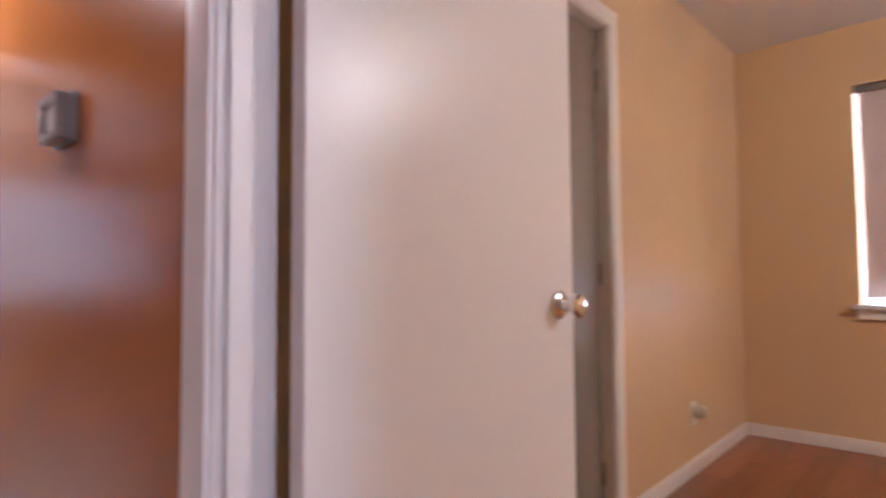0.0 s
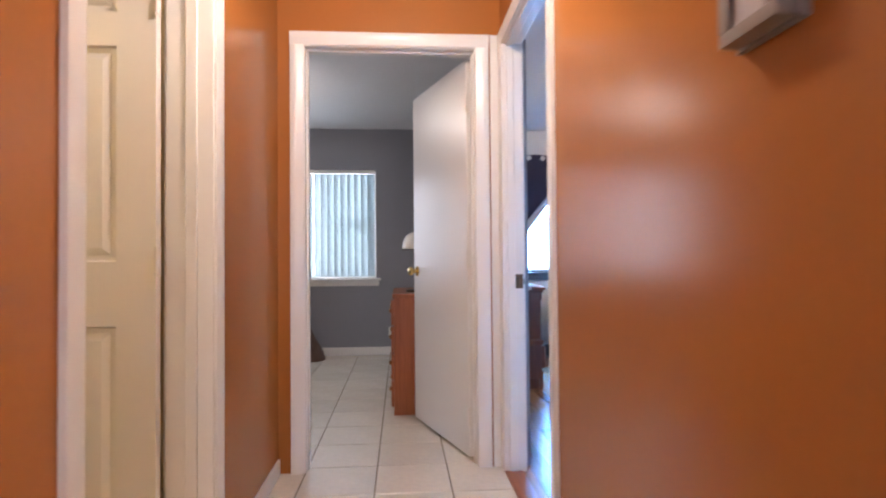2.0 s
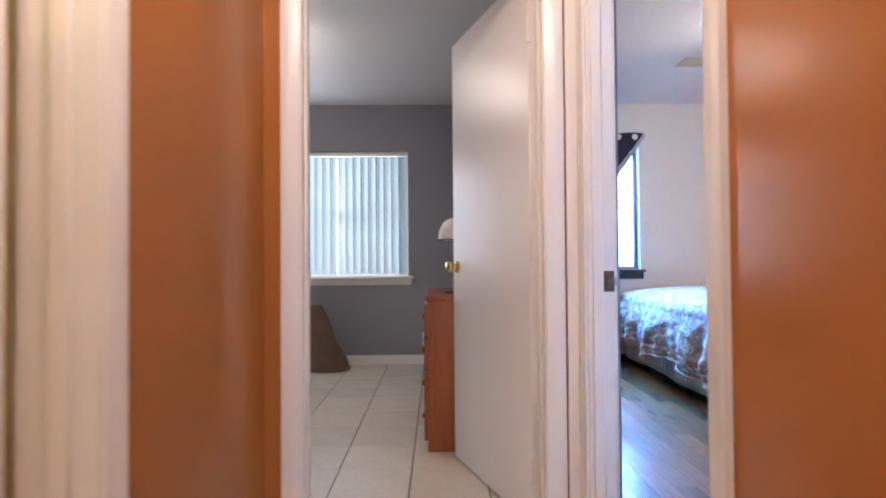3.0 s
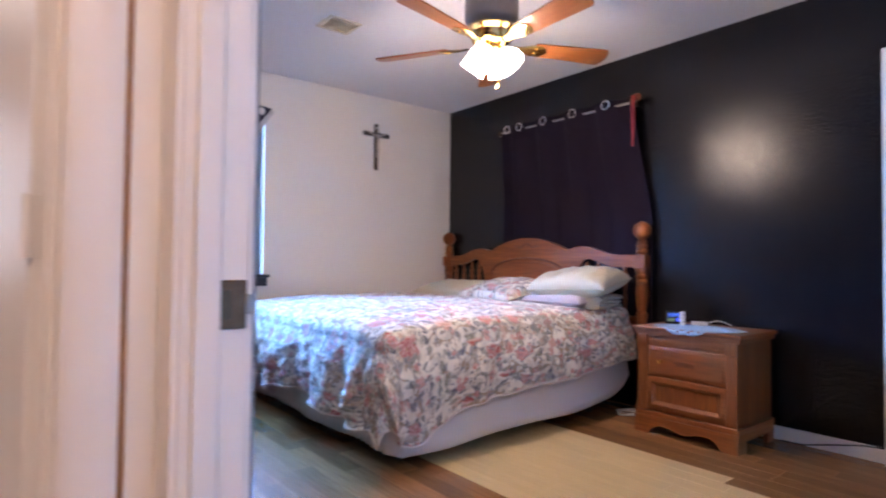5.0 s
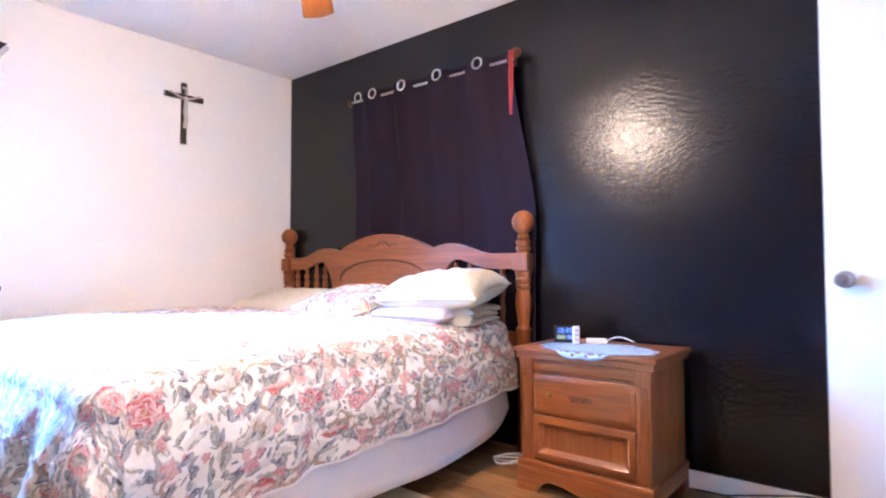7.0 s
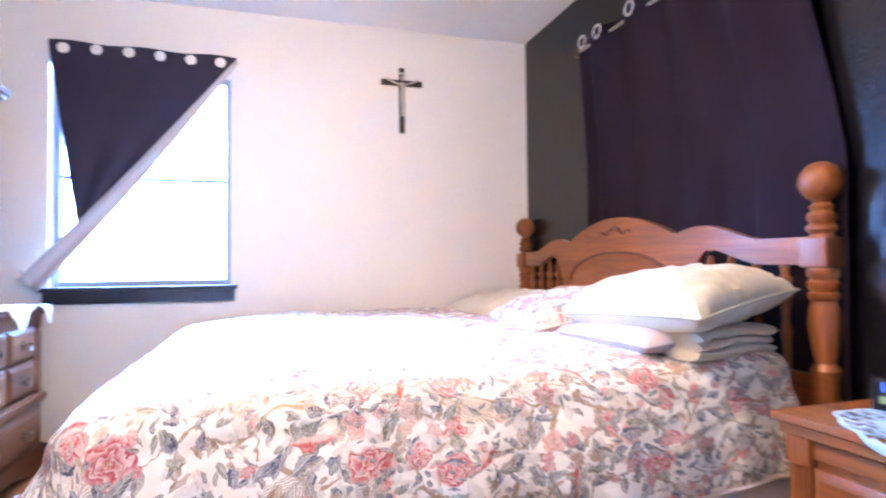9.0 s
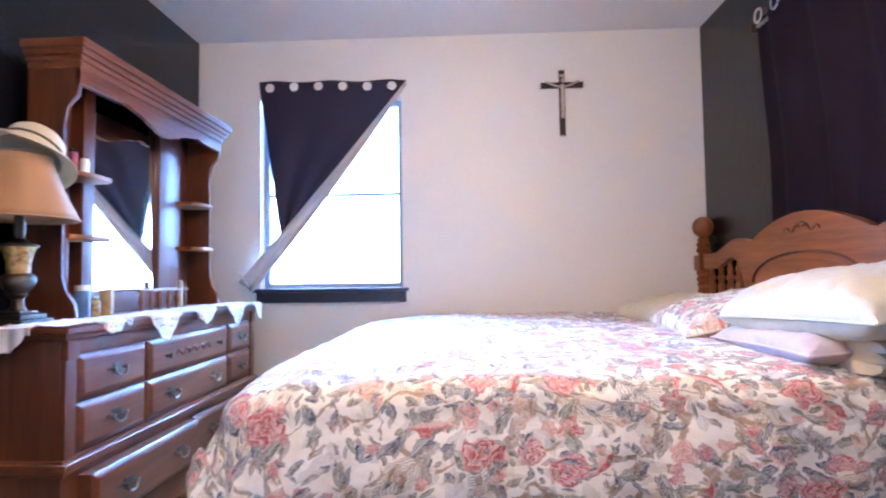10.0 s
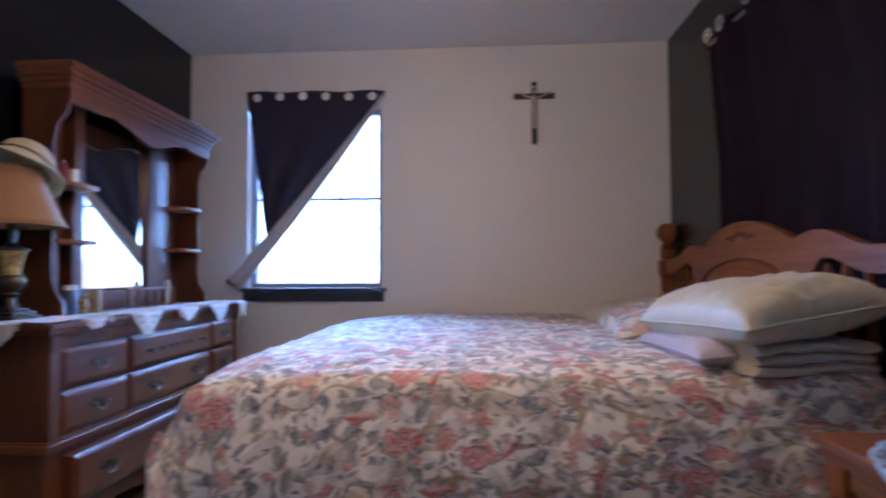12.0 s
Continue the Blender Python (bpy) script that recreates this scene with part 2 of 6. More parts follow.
def wall(name, axis, along0, along1, d0, d1, holes, front, back, label, top=2.44):
    """A wall along an axis from along0 to along1, from d0 to d1 across, with holes (a0, a1, z0, z1) through it. front shows on the d0 side."""
    us = sorted({along0, along1, *[h[0] for h in holes], *[h[1] for h in holes]})
    zs = sorted({0.0, top, *[h[2] for h in holes], *[h[3] for h in holes]})
    us = [u for u in us if along0 <= u <= along1]
    def full(i, j):
        if not (0 <= i < len(us) - 1 and 0 <= j < len(zs) - 1):
            return False
        u, z = (us[i] + us[i + 1]) / 2, (zs[j] + zs[j + 1]) / 2
        return not any(h[0] < u < h[1] and h[2] < z < h[3] for h in holes)
    bm = bmesh.new()
    def P(u, d, z):
        return (u, d, z) if axis == "x" else (d, u, z)
    def quad(pts, mi):
        f = bm.faces.new([bm.verts.new(P(*p)) for p in pts])
        f.material_index = mi
    for i in range(len(us) - 1):
        for j in range(len(zs) - 1):
            if not full(i, j):
                continue
            a, b, z0, z1 = us[i], us[i + 1], zs[j], zs[j + 1]
            quad([(a, d0, z0), (b, d0, z0), (b, d0, z1), (a, d0, z1)], 0)
            quad([(a, d1, z0), (a, d1, z1), (b, d1, z1), (b, d1, z0)], 1)
            if not full(i - 1, j):
                quad([(a, d0, z0), (a, d0, z1), (a, d1, z1), (a, d1, z0)], 0)
            if not full(i + 1, j):
                quad([(b, d0, z0), (b, d1, z0), (b, d1, z1), (b, d0, z1)], 0)
            if not full(i, j - 1):
                quad([(a, d0, z0), (a, d1, z0), (b, d1, z0), (b, d0, z0)], 0)
            if not full(i, j + 1):
                quad([(a, d0, z1), (b, d0, z1), (b, d1, z1), (a, d1, z1)], 0)
    bmesh.ops.remove_doubles(bm, verts=bm.verts, dist=0.0001)
    bmesh.ops.recalc_face_normals(bm, faces=bm.faces)
    return solid(name, bm, [M[front], M[back]], label, "wall", smooth=False)


# ---- structure ----
DOOR_H = 2.05
wall("wall_hall_east_far", "y", -1.7, 0.0, 0.0, 0.085, [(-0.93, -0.065, 0.0, DOOR_H + 0.02)], "orange", "black", "glossy burnt-orange hall wall round the bedroom doorway")
wall("wall_hall_east_near", "y", -5.7, -1.7, 0.0, 0.085, [(-3.51, -2.73, 0.0, DOOR_H + 0.02)], "orange", "beige", "glossy burnt-orange painted hall wall with beige back")
wall("wall_hall_west", "y", -5.7, 0.0, -1.225, -1.085, [(-1.686, -0.92, 0.0, DOOR_H + 0.02)], "cream", "orange", "glossy burnt-orange hall wall with a bathroom doorway")
wall("wall_hall_end", "x", -3.4, 0.02, 0.0, 0.11, [(-0.975, -0.11, 0.0, DOOR_H + 0.02)], "orange", "grey", "orange wall at the end of the hall")
wall("wall_between_rooms", "y", 0.0, 3.385, 0.02, 0.13, [], "grey", "black", "glossy black painted bedroom wall behind the dresser")
wall("wall_north_study", "x", -3.4, 0.075, 3.385, 3.56, [(-2.60, -0.763, 0.82, 2.0)], "grey", "white", "slate-grey painted wall with a window")
wall("wall_north_bedroom", "x", 0.075, 3.42, 3.385, 3.56, [(0.53, 1.425, 0.865, 2.06)], "white", "white", "off-white textured bedroom wall with a window")
wall("wall_east_bedroom", "y", -1.85, 3.385, 3.275, 3.42, [], "black", "white", "glossy black painted textured wall behind the bed")
# Never in view; its white side is chosen to bounce light onto the bed.
wall("wall_south_bedroom", "x", 0.085, 3.275, -1.09, -0.99, [(2.17, 3.12, 0.0, DOOR_H + 0.02)], "white", "white", "unseen bedroom wall with a closet doorway, made off-white to bounce light")
wall("wall_closet_back", "x", 0.085, 3.275, -1.85, -1.75, [], "white", "white", "plain white closet wall")
wall("wall_spare_north", "x", 0.085, 3.75, -2.45, -2.35, [(1.0, 1.80, 0.0, DOOR_H)], "beige", "white", "beige painted wall beside a closet")
wall("wall_spare_closet_back", "x", 0.085, 3.75, -1.97, -1.87, [], "white", "white", "plain closet back wall")
wall("wall_spare_east", "y", -6.2, -2.45, 3.61, 3.75, [(-4.10, -3.07, 0.83, 2.09)], "beige", "white", "beige painted wall with a window")
wall("wall_spare_south", "x", 0.085, 3.75, -6.3, -6.2, [], "white", "beige", "beige painted wall")
wall("wall_spare_west_end", "y", -6.2, -5.7, 0.0, 0.085, [], "beige", "beige", "beige painted wall")
# The opening in this unseen wall is added to let the fill in.
wall("wall_hall_south", "x", -1.185, 0.0, -5.8, -5.7, [(-0.98, -0.18, 0.95, 2.05)], "orange", "orange", "burnt-orange wall closing the hall, with an added window opening")
wall("wall_bath_west", "y", -3.3, 0.0, -3.1, -3.0, [], "cream", "cream", "cream painted bathroom wall")
wall("wall_bath_south", "x", -3.0, -1.225, -3.3, -3.2, [], "cream", "cream", "cream painted bathroom wall")
wall("wall_bath_north", "x", -3.0, -1.225, -0.12, -0.02, [], "cream", "cream", "cream painted bathroom wall")
wall("wall_study_west", "y", 0.11, 3.385, -3.5, -3.4, [], "grey", "grey", "slate-grey painted wall")
solid("ceiling", blk(-3.5, 3.8, -6.3, 3.6, 2.44, 2.56, 0), M["ceiling"], "off-white textured ceiling", "ceiling")
solid("floor_tile_bed", blk(-3.4, 0.0, -5.7, 3.385, -0.12, -0.006, 0), M["grout"], "brown grout bed under the floor tiles", "floor")
solid("floor_bedroom", blk(0.0, 3.275, -1.75, 3.385, -0.12, -0.012, 0), M["subfloor"], "wood laminate bedroom floor", "floor")
solid("floor_spare", blk(0.0, 3.61, -6.2, -1.75, -0.12, -0.012, 0), M["subfloor"], "red-brown laminate floor of the spare room", "floor")
solid("ground", blk(-60, 60, 3.6, 120, -0.4, -0.3, 0), material("dry_grass", (0.20, 0.19, 0.09), 0.95, vary=0.4, scale=0.6, fine=8), "dry ground outside the windows", "ground")

# ---- door frames, doors, trim ----
CASING = [(0, 0), (0, 0.010), (0.004, 0.012), (0.026, 0.0128), (0.030, 0.0145), (0.058, 0.016), (0.064, 0.0135), (0.066, 0.0)]


def casing_side(axis, edge, away, face, out, z0, z1):
    """One upright casing: from the opening's edge outwards (away = +1 or -1), on the wall face, standing out by out."""
    bm = prism(CASING, z0, z1, "z")
    if axis == "x":
        m = Matrix(((away, 0, 0, edge), (0, out, 0, face), (0, 0, 1, 0), (0, 0, 0, 1)))
    else:
        m = Matrix(((0, out, 0, face), (away, 0, 0, edge), (0, 0, 1, 0), (0, 0, 0, 1)))
    bm.transform(m)
    bmesh.ops.recalc_face_normals(bm, faces=bm.faces)
    return bm


def casing_head(axis, a0, a1, face, out, z):
    bm = prism(CASING, a0, a1, "z")
    if axis == "x":
        m = Matrix(((0, 0, 1, 0), (0, out, 0, face), (1, 0, 0, z), (0, 0, 0, 1)))
    else:
        m = Matrix(((0, out, 0, face), (0, 0, 1, 0), (1, 0, 0, z), (0, 0, 0, 1)))
    bm.transform(m)
    bmesh.ops.recalc_face_normals(bm, faces=bm.faces)
    return bm


def door_frame(name, axis, a0, a1, d0, d1, h, label, faces=(True, True), stop=None):
    """Jambs, head and casings round an opening from a0 to a1 in a wall from d0 to d1. stop: depth of the stop strip."""
    root = thing(name, Matrix(), label, "door frame", kind="structure")
    def b(a, aa, d, dd, z, zz):
        return blk(a, aa, d, dd, z, zz, 0.002, 1) if axis == "x" else blk(d, dd, a, aa, z, zz, 0.002, 1)
    part("jamb", b(a0 - 0.0195, a0, d0 - 0.003, d1 + 0.003, 0, h), M["trim"], root)
    part("jamb", b(a1, a1 + 0.0195, d0 - 0.003, d1 + 0.003, 0, h), M["trim"], root)
    part("head", b(a0 - 0.0195, a1 + 0.0195, d0 - 0.003, d1 + 0.003, h, h + 0.0195), M["trim"], root)
    if stop is not None:
        part("stop", b(a0, a0 + 0.011, stop, stop + 0.035, 0, h - 0.011), M["trim"], root)
        part("stop", b(a1 - 0.011, a1, stop, stop + 0.035, 0, h - 0.011), M["trim"], root)
        part("stop", b(a0, a1, stop, stop + 0.035, h - 0.011, h), M["trim"], root)
    for on, face, out in ((faces[0], d0 - 0.0005, -1), (faces[1], d1 + 0.0005, 1)):
        if on:
            part("casing", casing_side(axis, a0 - 0.006, -1, face, out, 0, h + 0.006), M["trim"], root)
            part("casing", casing_side(axis, a1 + 0.006, 1, face, out, 0, h + 0.006), M["trim"], root)
            part("casing", casing_head(axis, a0 - 0.072, a1 + 0.072, face, out, h + 0.006), M["trim"], root)
    return root


KNOB = [(0.0, 0), (0.031, 0.0), (0.032, 0.004), (0.026, 0.009), (0.012, 0.012), (0.011, 0.026), (0.020, 0.032), (0.027, 0.041), (0.027, 0.051), (0.021, 0.058), (0.0, 0.060)]


def door_leaf(name, m, width, label, knob, panels=False, hinges="steel", reach=0.93, height=2.03):
    """A door leaf: local x from the hinges, local y -0.035 to 0."""
    root = thing(name, m, label, "door", kind="structure")
    if panels:
        st, mid = 0.115, 0.10
        cols = [(st, (width - mid) / 2), ((width + mid) / 2, width - st)]
        rows = [(0.24, 0.805), (1.0, 1.655), (1.76, 1.92)]
        bm = bmesh.new()
        us = sorted({0, width, *[c for cc in cols for c in cc]})
        zs = sorted({0, height, *[r for rr in rows for r in rr]})
        for i in range(len(us) - 1):
            for j in range(len(zs) - 1):
                c = ((us[i] + us[i + 1]) / 2, (zs[j] + zs[j + 1]) / 2)
                if any(a < c[0] < b_ for a, b_ in cols) and any(a < c[1] < b_ for a, b_ in rows):
                    continue
                box(bm, us[i], us[i + 1], -0.035, 0.0, zs[j], zs[j + 1])
        part("leaf", bm, M["door"], root, smooth=False)
        for a, b_ in cols:
            for z0, z1 in rows:
                pb = bmesh.new()
                rings = []
                for inset, d in ((0.0, 0.0), (0.004, -0.010), (0.020, -0.011), (0.042, -0.003), (0.043, -0.003)):
                    rings.append([pb.verts.new((x, d, z)) for x, z in ((a + inset, z0 + inset), (b_ - inset, z0 + inset), (b_ - inset, z1 - inset), (a + inset, z1 - inset))])
                for r, s in zip(rings, rings[1:]):
                    for k in range(4):
                        pb.faces.new((r[k], r[(k + 1) % 4], s[(k + 1) % 4], s[k]))
                pb.faces.new(rings[-1])
                g = bmesh.ops.duplicate(pb, geom=list(pb.verts) + list(pb.edges) + list(pb.faces))
                for v in g["geom"]:
                    if isinstance(v, bmesh.types.BMVert):
                        v.co.y = -0.035 - v.co.y
                bmesh.ops.recalc_face_normals(pb, faces=pb.faces)
                part("panel", pb, M["door"], root, smooth=False)
    else:
        part("leaf", blk(0.002, width, -0.035, 0.0, 0.0, height, 0.002, 1), M["door"], root)
    mat, text = knob
    kx = width - 0.062
    for side in (0, 1):
        mm = pose(kx, 0.0, reach, -90, 0, 0) if side == 0 else pose(kx, -0.035, reach, 90, 0, 0)
        part("door_handle", lathe(KNOB, 20, mm), M[mat], root, text)
    part("latch", blk(width - 0.001, width + 0.0015, -0.030, -0.005, reach - 0.03, reach + 0.03, 0.0005, 1), M["steel"], root)
    for z in (0.20, 1.0, 1.80) if hinges else ():
        hb = merge(tube([(-0.004, 0.006, z - 0.045), (-0.004, 0.006, z + 0.045)], 0.006, 8), blk(-0.002, 0.0015, -0.033, 0.002, z - 0.044, z + 0.044, 0.0005, 1))
        part("hinge", hb, M[hinges], root)
    return root


door_frame("door_frame_1", "x", -0.955, -0.13, 0.0, 0.11, DOOR_H, "white gloss door frame at the end of the hall", stop=0.035)
door_frame("door_frame_2", "y", -0.91, -0.085, 0.0, 0.085, DOOR_H, "white gloss frame of the bedroom doorway", stop=0.012)
door_frame("door_frame_3", "y", -3.49, -2.75, 0.0, 0.085, DOOR_H, "white gloss frame of the spare room doorway", stop=0.012)
door_frame("door_frame_4", "y", -1.666, -0.94, -1.225, -1.085, DOOR_H, "white gloss frame of the bathroom doorway", stop=-1.165)
door_frame("door_frame_5", "x", 2.19, 3.10, -1.09, -0.99, DOOR_H, "white frame of the bedroom closet doorway")
door_frame("door_frame_6", "x", 1.02, 1.78, -2.45, -2.35, DOOR_H - 0.02, "white frame of the spare room closet", faces=(True, False))

door_leaf("door_1", pose(-0.158, 0.106, 0.012, 0, 0, 108.4), 0.81, "white flush door standing open with a brass knob", ("brass", "polished brass knob"), hinges="trim")
door_leaf("door_2", pose(0.10, -0.911, 0.012, 0, 0, -0.2), 0.80, "white flush bedroom door folded back against the wall", ("steel", "steel knob"))
door_leaf("door_3", pose(0.095, -2.778, 0.012, 0, 0, -1.0), 0.718, "white gloss flush door standing open with a chrome knob", ("chrome", "chrome knob"), hinges="")
door_leaf("door_4", pose(-1.238, -0.985, 0.012, 0, 0, 181), 0.70, "cream six-panel bathroom door standing open", ("brass", "brass knob"), panels=True, hinges="trim")
door_leaf("door_5", pose(3.092, -0.972, 0.012, 0, 0, 84.4), 0.905, "white flush closet door open beside the black wall", ("steel", "round steel knob"), reach=0.90)
closet = door_leaf("door_6", pose(1.778, -2.40, 0.012, 0, 0, 180), 0.755, "flush closet door, shut, coloured taupe for its shade, with a chrome knob", ("chrome", "chrome knob"))
# The closet's shade is put into the leaf's colour.
for piece in closet.children:
    if piece.name.startswith("leaf"):
        piece.data.materials[0] = M["taupe"]

solid("corner_trim", blk(-0.052, -0.001, -0.0125, -0.0005, 0.0, DOOR_H + 0.07, 0.002), M["trim"], "white painted corner trim beside the door frame", "trim")

# strike plate on the bedroom jamb
sp = thing("strike_plate", pose(0.050, -0.086, 0.905), "worn bronze strike plate set in a white jamb", "strike plate", kind="structure")
part("plate", blk(-0.032, 0.034, -0.003, 0.0, -0.034, 0.034, 0.001, 1), M["agedbrass"], sp)
part("recess", blk(-0.010, 0.014, -0.0045, -0.0025, -0.020, 0.020, 0.0005, 1), M["bronze"], sp, "dark bolt hole")
part("lip", blk(0.032, 0.046, -0.006, 0.001, -0.014, 0.014, 0.002, 1), M["steel"], sp)


def baseboard(name, x0, x1, y0, y1, mat, label, h=0.075):
    return solid(name, blk(x0, x1, y0, y1, 0.0, h, 0.004), M[mat], label, "baseboard")


solid("threshold", blk(-0.012, 0.072, -0.909, -0.086, -0.005, 0.009, 0.004), M["oaky"], "wooden threshold strip in the bedroom doorway", "threshold")

baseboard("baseboard_1", -1.0845, -1.072, -0.865, -0.02, "trim", "white painted baseboard along the orange hall wall")
baseboard("baseboard_2", -3.39, 0.018, 3.370, 3.3845, "trim", "white painted baseboard under the grey wall", 0.085)
baseboard("baseboard_3", 3.2615, 3.2745, -0.985, 1.25, "trim", "white painted baseboard under the black wall")
baseboard("baseboard_4", 0.14, 3.26, 3.371, 3.3845, "darkpaint", "black painted baseboard under the white wall")
baseboard("baseboard_5", 1.88, 3.60, -2.4645, -2.4505, "trim", "white painted baseboard under the beige wall")
baseboard("baseboard_6", 3.596, 3.6095, -6.19, -2.47, "trim", "white painted baseboard under the beige window wall")
baseboard("baseboard_7", 0.005, 0.0195, 0.12, 3.36, "trim", "white painted baseboard in the grey room", 0.085)

# ---- windows ----


def window(name, axis, a0, a1, z0, z1, d, label, mat, cols, rows, bar=0.016, rail=0.016):
    """Sash frame with glazing bars and panes, in the opening a0..a1, z0..z1, standing at depth d."""
    root = thing(name, Matrix(), label, "window", kind="structure")
    def b(a, aa, dd0, dd1, z, zz, bev=0.003):
        return blk(a, aa, dd0, dd1, z, zz, bev, 1) if axis == "x" else blk(dd0, dd1, a, aa, z, zz, bev, 1)
    w = 0.032
    part("window_frame", merge(b(a0, a0 + w, d, d + 0.05, z0, z1), b(a1 - w, a1, d, d + 0.05, z0, z1), b(a0 + w, a1 - w, d, d + 0.05, z0, z0 + w), b(a0 + w, a1 - w, d, d + 0.05, z1 - w, z1)), M[mat], root)
    zm = (z0 + z1) / 2
    part("meeting_rail", b(a0 + w, a1 - w, d + 0.004, d + 0.046, zm - rail, zm + rail), M[mat], root)
    for i in range(1, cols):
        a = a0 + (a1 - a0) * i / cols
        part("glazing_bar", b(a - bar / 2, a + bar / 2, d + 0.012, d + 0.026, z0 + w, z1 - w, 0.001), M[mat], root)
    for j in range(1, rows):
        z = z0 + (z1 - z0) * j / rows
        if abs(z - zm) > 0.03:
            part("glazing_bar", b(a0 + w, a1 - w, d + 0.013, d + 0.025, z - bar / 2, z + bar / 2, 0.001), M[mat], root)
    for z, zz in ((z0 + w, zm - rail), (zm + rail, z1 - w)):
        p = part("pane", b(a0 + w - 0.004, a1 - w + 0.004, d + 0.029, d + 0.033, z - 0.003, zz + 0.003, 0), M["glass"], root)
        p.visible_shadow = False
    return root


M["bluetrim"] = material("blue_grey_window_frame", (0.30, 0.36, 0.40), 0.4, vary=0.08, bump=0.05)
window("window_1", "x", 0.53, 1.425, 0.865, 2.06, 3.46, "bright bedroom window with a metal sash and thin bars", "bluetrim", 3, 6, bar=0.005, rail=0.008)
window("window_2", "x", -2.60, -0.763, 0.82, 2.0, 3.47, "bright window behind vertical blinds in the grey room", "trim", 6, 4)
window("window_3", "y", -4.10, -3.07, 0.83, 2.09, 3.68, "bright spare room window with a white sash", "trim", 2, 2)

# Unseen window, added to go with the fill lamp behind it.
window("window_4", "x", -0.98, -0.18, 0.95, 2.05, -5.79, "added unseen window at the back end of the hall, for fill light", "trim", 1, 1)

ws = thing("window_sill_1", Matrix(), "dark navy painted wooden window sill", "window sill", kind="structure")
part("sill_board", blk(0.500, 1.462, 3.335, 3.46, 0.845, 0.868, 0.004), M["darkpaint"], ws)
part("apron", blk(0.515, 1.447, 3.352, 3.3845, 0.780, 0.845, 0.004), M["darkpaint"], ws)
ws = thing("window_sill_2", Matrix(), "white painted window sill on the grey wall", "window sill", kind="structure")
part("sill_board", blk(-2.65, -0.715, 3.325, 3.47, 0.800, 0.822, 0.004), M["trim"], ws)
part("apron", blk(-2.635, -0.735, 3.365, 3.3845, 0.742, 0.800, 0.004), M["trim"], ws)
ws = thing("window_sill_3", Matrix(), "white painted window sill on the beige wall", "window sill", kind="structure")
part("sill_board", blk(3.55, 3.68, -4.16, -3.03, 0.808, 0.832, 0.004), M["trim"], ws)
part("apron", blk(3.585, 3.6095, -4.14, -3.05, 0.750, 0.808, 0.004), M["trim"], ws)

# shade of the spare room window, drawn half down
sh = thing("roller_shade", pose(3.66, -3.585, 2.05), "pale roller shade with a grey head rail", "roller shade")
part("head_rail", blk(-0.03, 0.02, -0.515, 0.515, 0.0, 0.035, 0.004), M["greyplastic"], sh, "grey metal head rail")
part("fabric", blk(0.000, 0.003, -0.46, 0.50, -1.18, 0.0, 0.001), material("pale_shade_cloth", (0.55, 0.45, 0.42), 0.8, vary=0.05, fine=200), sh)

# vertical blinds in the grey room
vb = thing("vertical_blinds", pose(-1.681, 3.425, 0.83), "white translucent vertical blinds with some slats turned", "vertical blinds")
blind_mat = bpy.data.materials.new("blind_vinyl")
blind_mat.use_nodes = True
bp = blind_mat.node_tree.nodes["Principled BSDF"]
bp.inputs["Base Color"].default_value, bp.inputs["Roughness"].default_value = (0.62, 0.68, 0.69, 1), 0.5
bt = blind_mat.node_tree.nodes.new("ShaderNodeBsdfTranslucent")
bt.inputs["Color"].default_value = (0.45, 0.52, 0.54, 1)
bx = blind_mat.node_tree.nodes.new("ShaderNodeMixShader")
bx.inputs[0].default_value = 0.40
blind_mat.node_tree.links.new(bp.outputs[0], bx.inputs[1])
blind_mat.node_tree.links.new(bt.outputs[0], bx.inputs[2])
blind_mat.node_tree.links.new(bx.outputs[0], blind_mat.node_tree.nodes["Material Output"].inputs["Surface"])
part("head_rail", blk(-0.913, 0.913, -0.022, 0.022, 1.130, 1.168, 0.004), M["plastic"], vb)
slat = bmesh.new()
cols = [[slat.verts.new((u * 0.0445, 0.006 * (1 - u * u) - d, z)) for z in (0.012, 1.128)] for d in (0.0, 0.0012) for u in (-1, -0.5, 0, 0.5, 1)]
for half in (cols[:5], cols[5:]):
    for a, b_ in zip(half, half[1:]):
        slat.faces.new((a[0], b_[0], b_[1], a[1]))
bmesh.ops.recalc_face_normals(slat, faces=slat.faces)
slat_mesh = mesh_of("slat", slat, blind_mat)
for i in range(25):
    so = new("slat", slat_mesh)
    so.parent = vb
    so.matrix_basis = pose(-0.878 + 0.0725 * i, 0, 0, 0, 0, 37 + random.uniform(-5, 5) + (12 if i in (8, 15, 16) else 0))

bd = solid("backdrop", blk(-14, 14, 9.0, 9.1, -0.3, 9, 0), M["outside"], "bright hazy daylight outside the windows", "backdrop")
bd2 = solid("backdrop_east", blk(9.0, 9.1, -14, 4, -0.3, 9, 0), M["outside"], "bright hazy daylight outside the side window", "backdrop")

# ---- floors laid piece by piece ----


def lay(name, meshes, root, spots):
    for i, (k, m) in enumerate(spots):
        ob = new(name, meshes[k])
        ob.parent = root
        ob.matrix_basis = m


def slab_mesh(name, w, l, h, mat, bevel=0.002):
    bm = blk(0, w, 0, l, -h, 0, 0)
    es = [e for e in bm.edges if all(v.co.z > -1e-6 for v in e.verts)]
    bmesh.ops.bevel(bm, geom=es, offset=bevel, segments=1, affect="EDGES")
    return mesh_of(name, bm, mat, smooth=False)

# ---- things of the bedroom ----


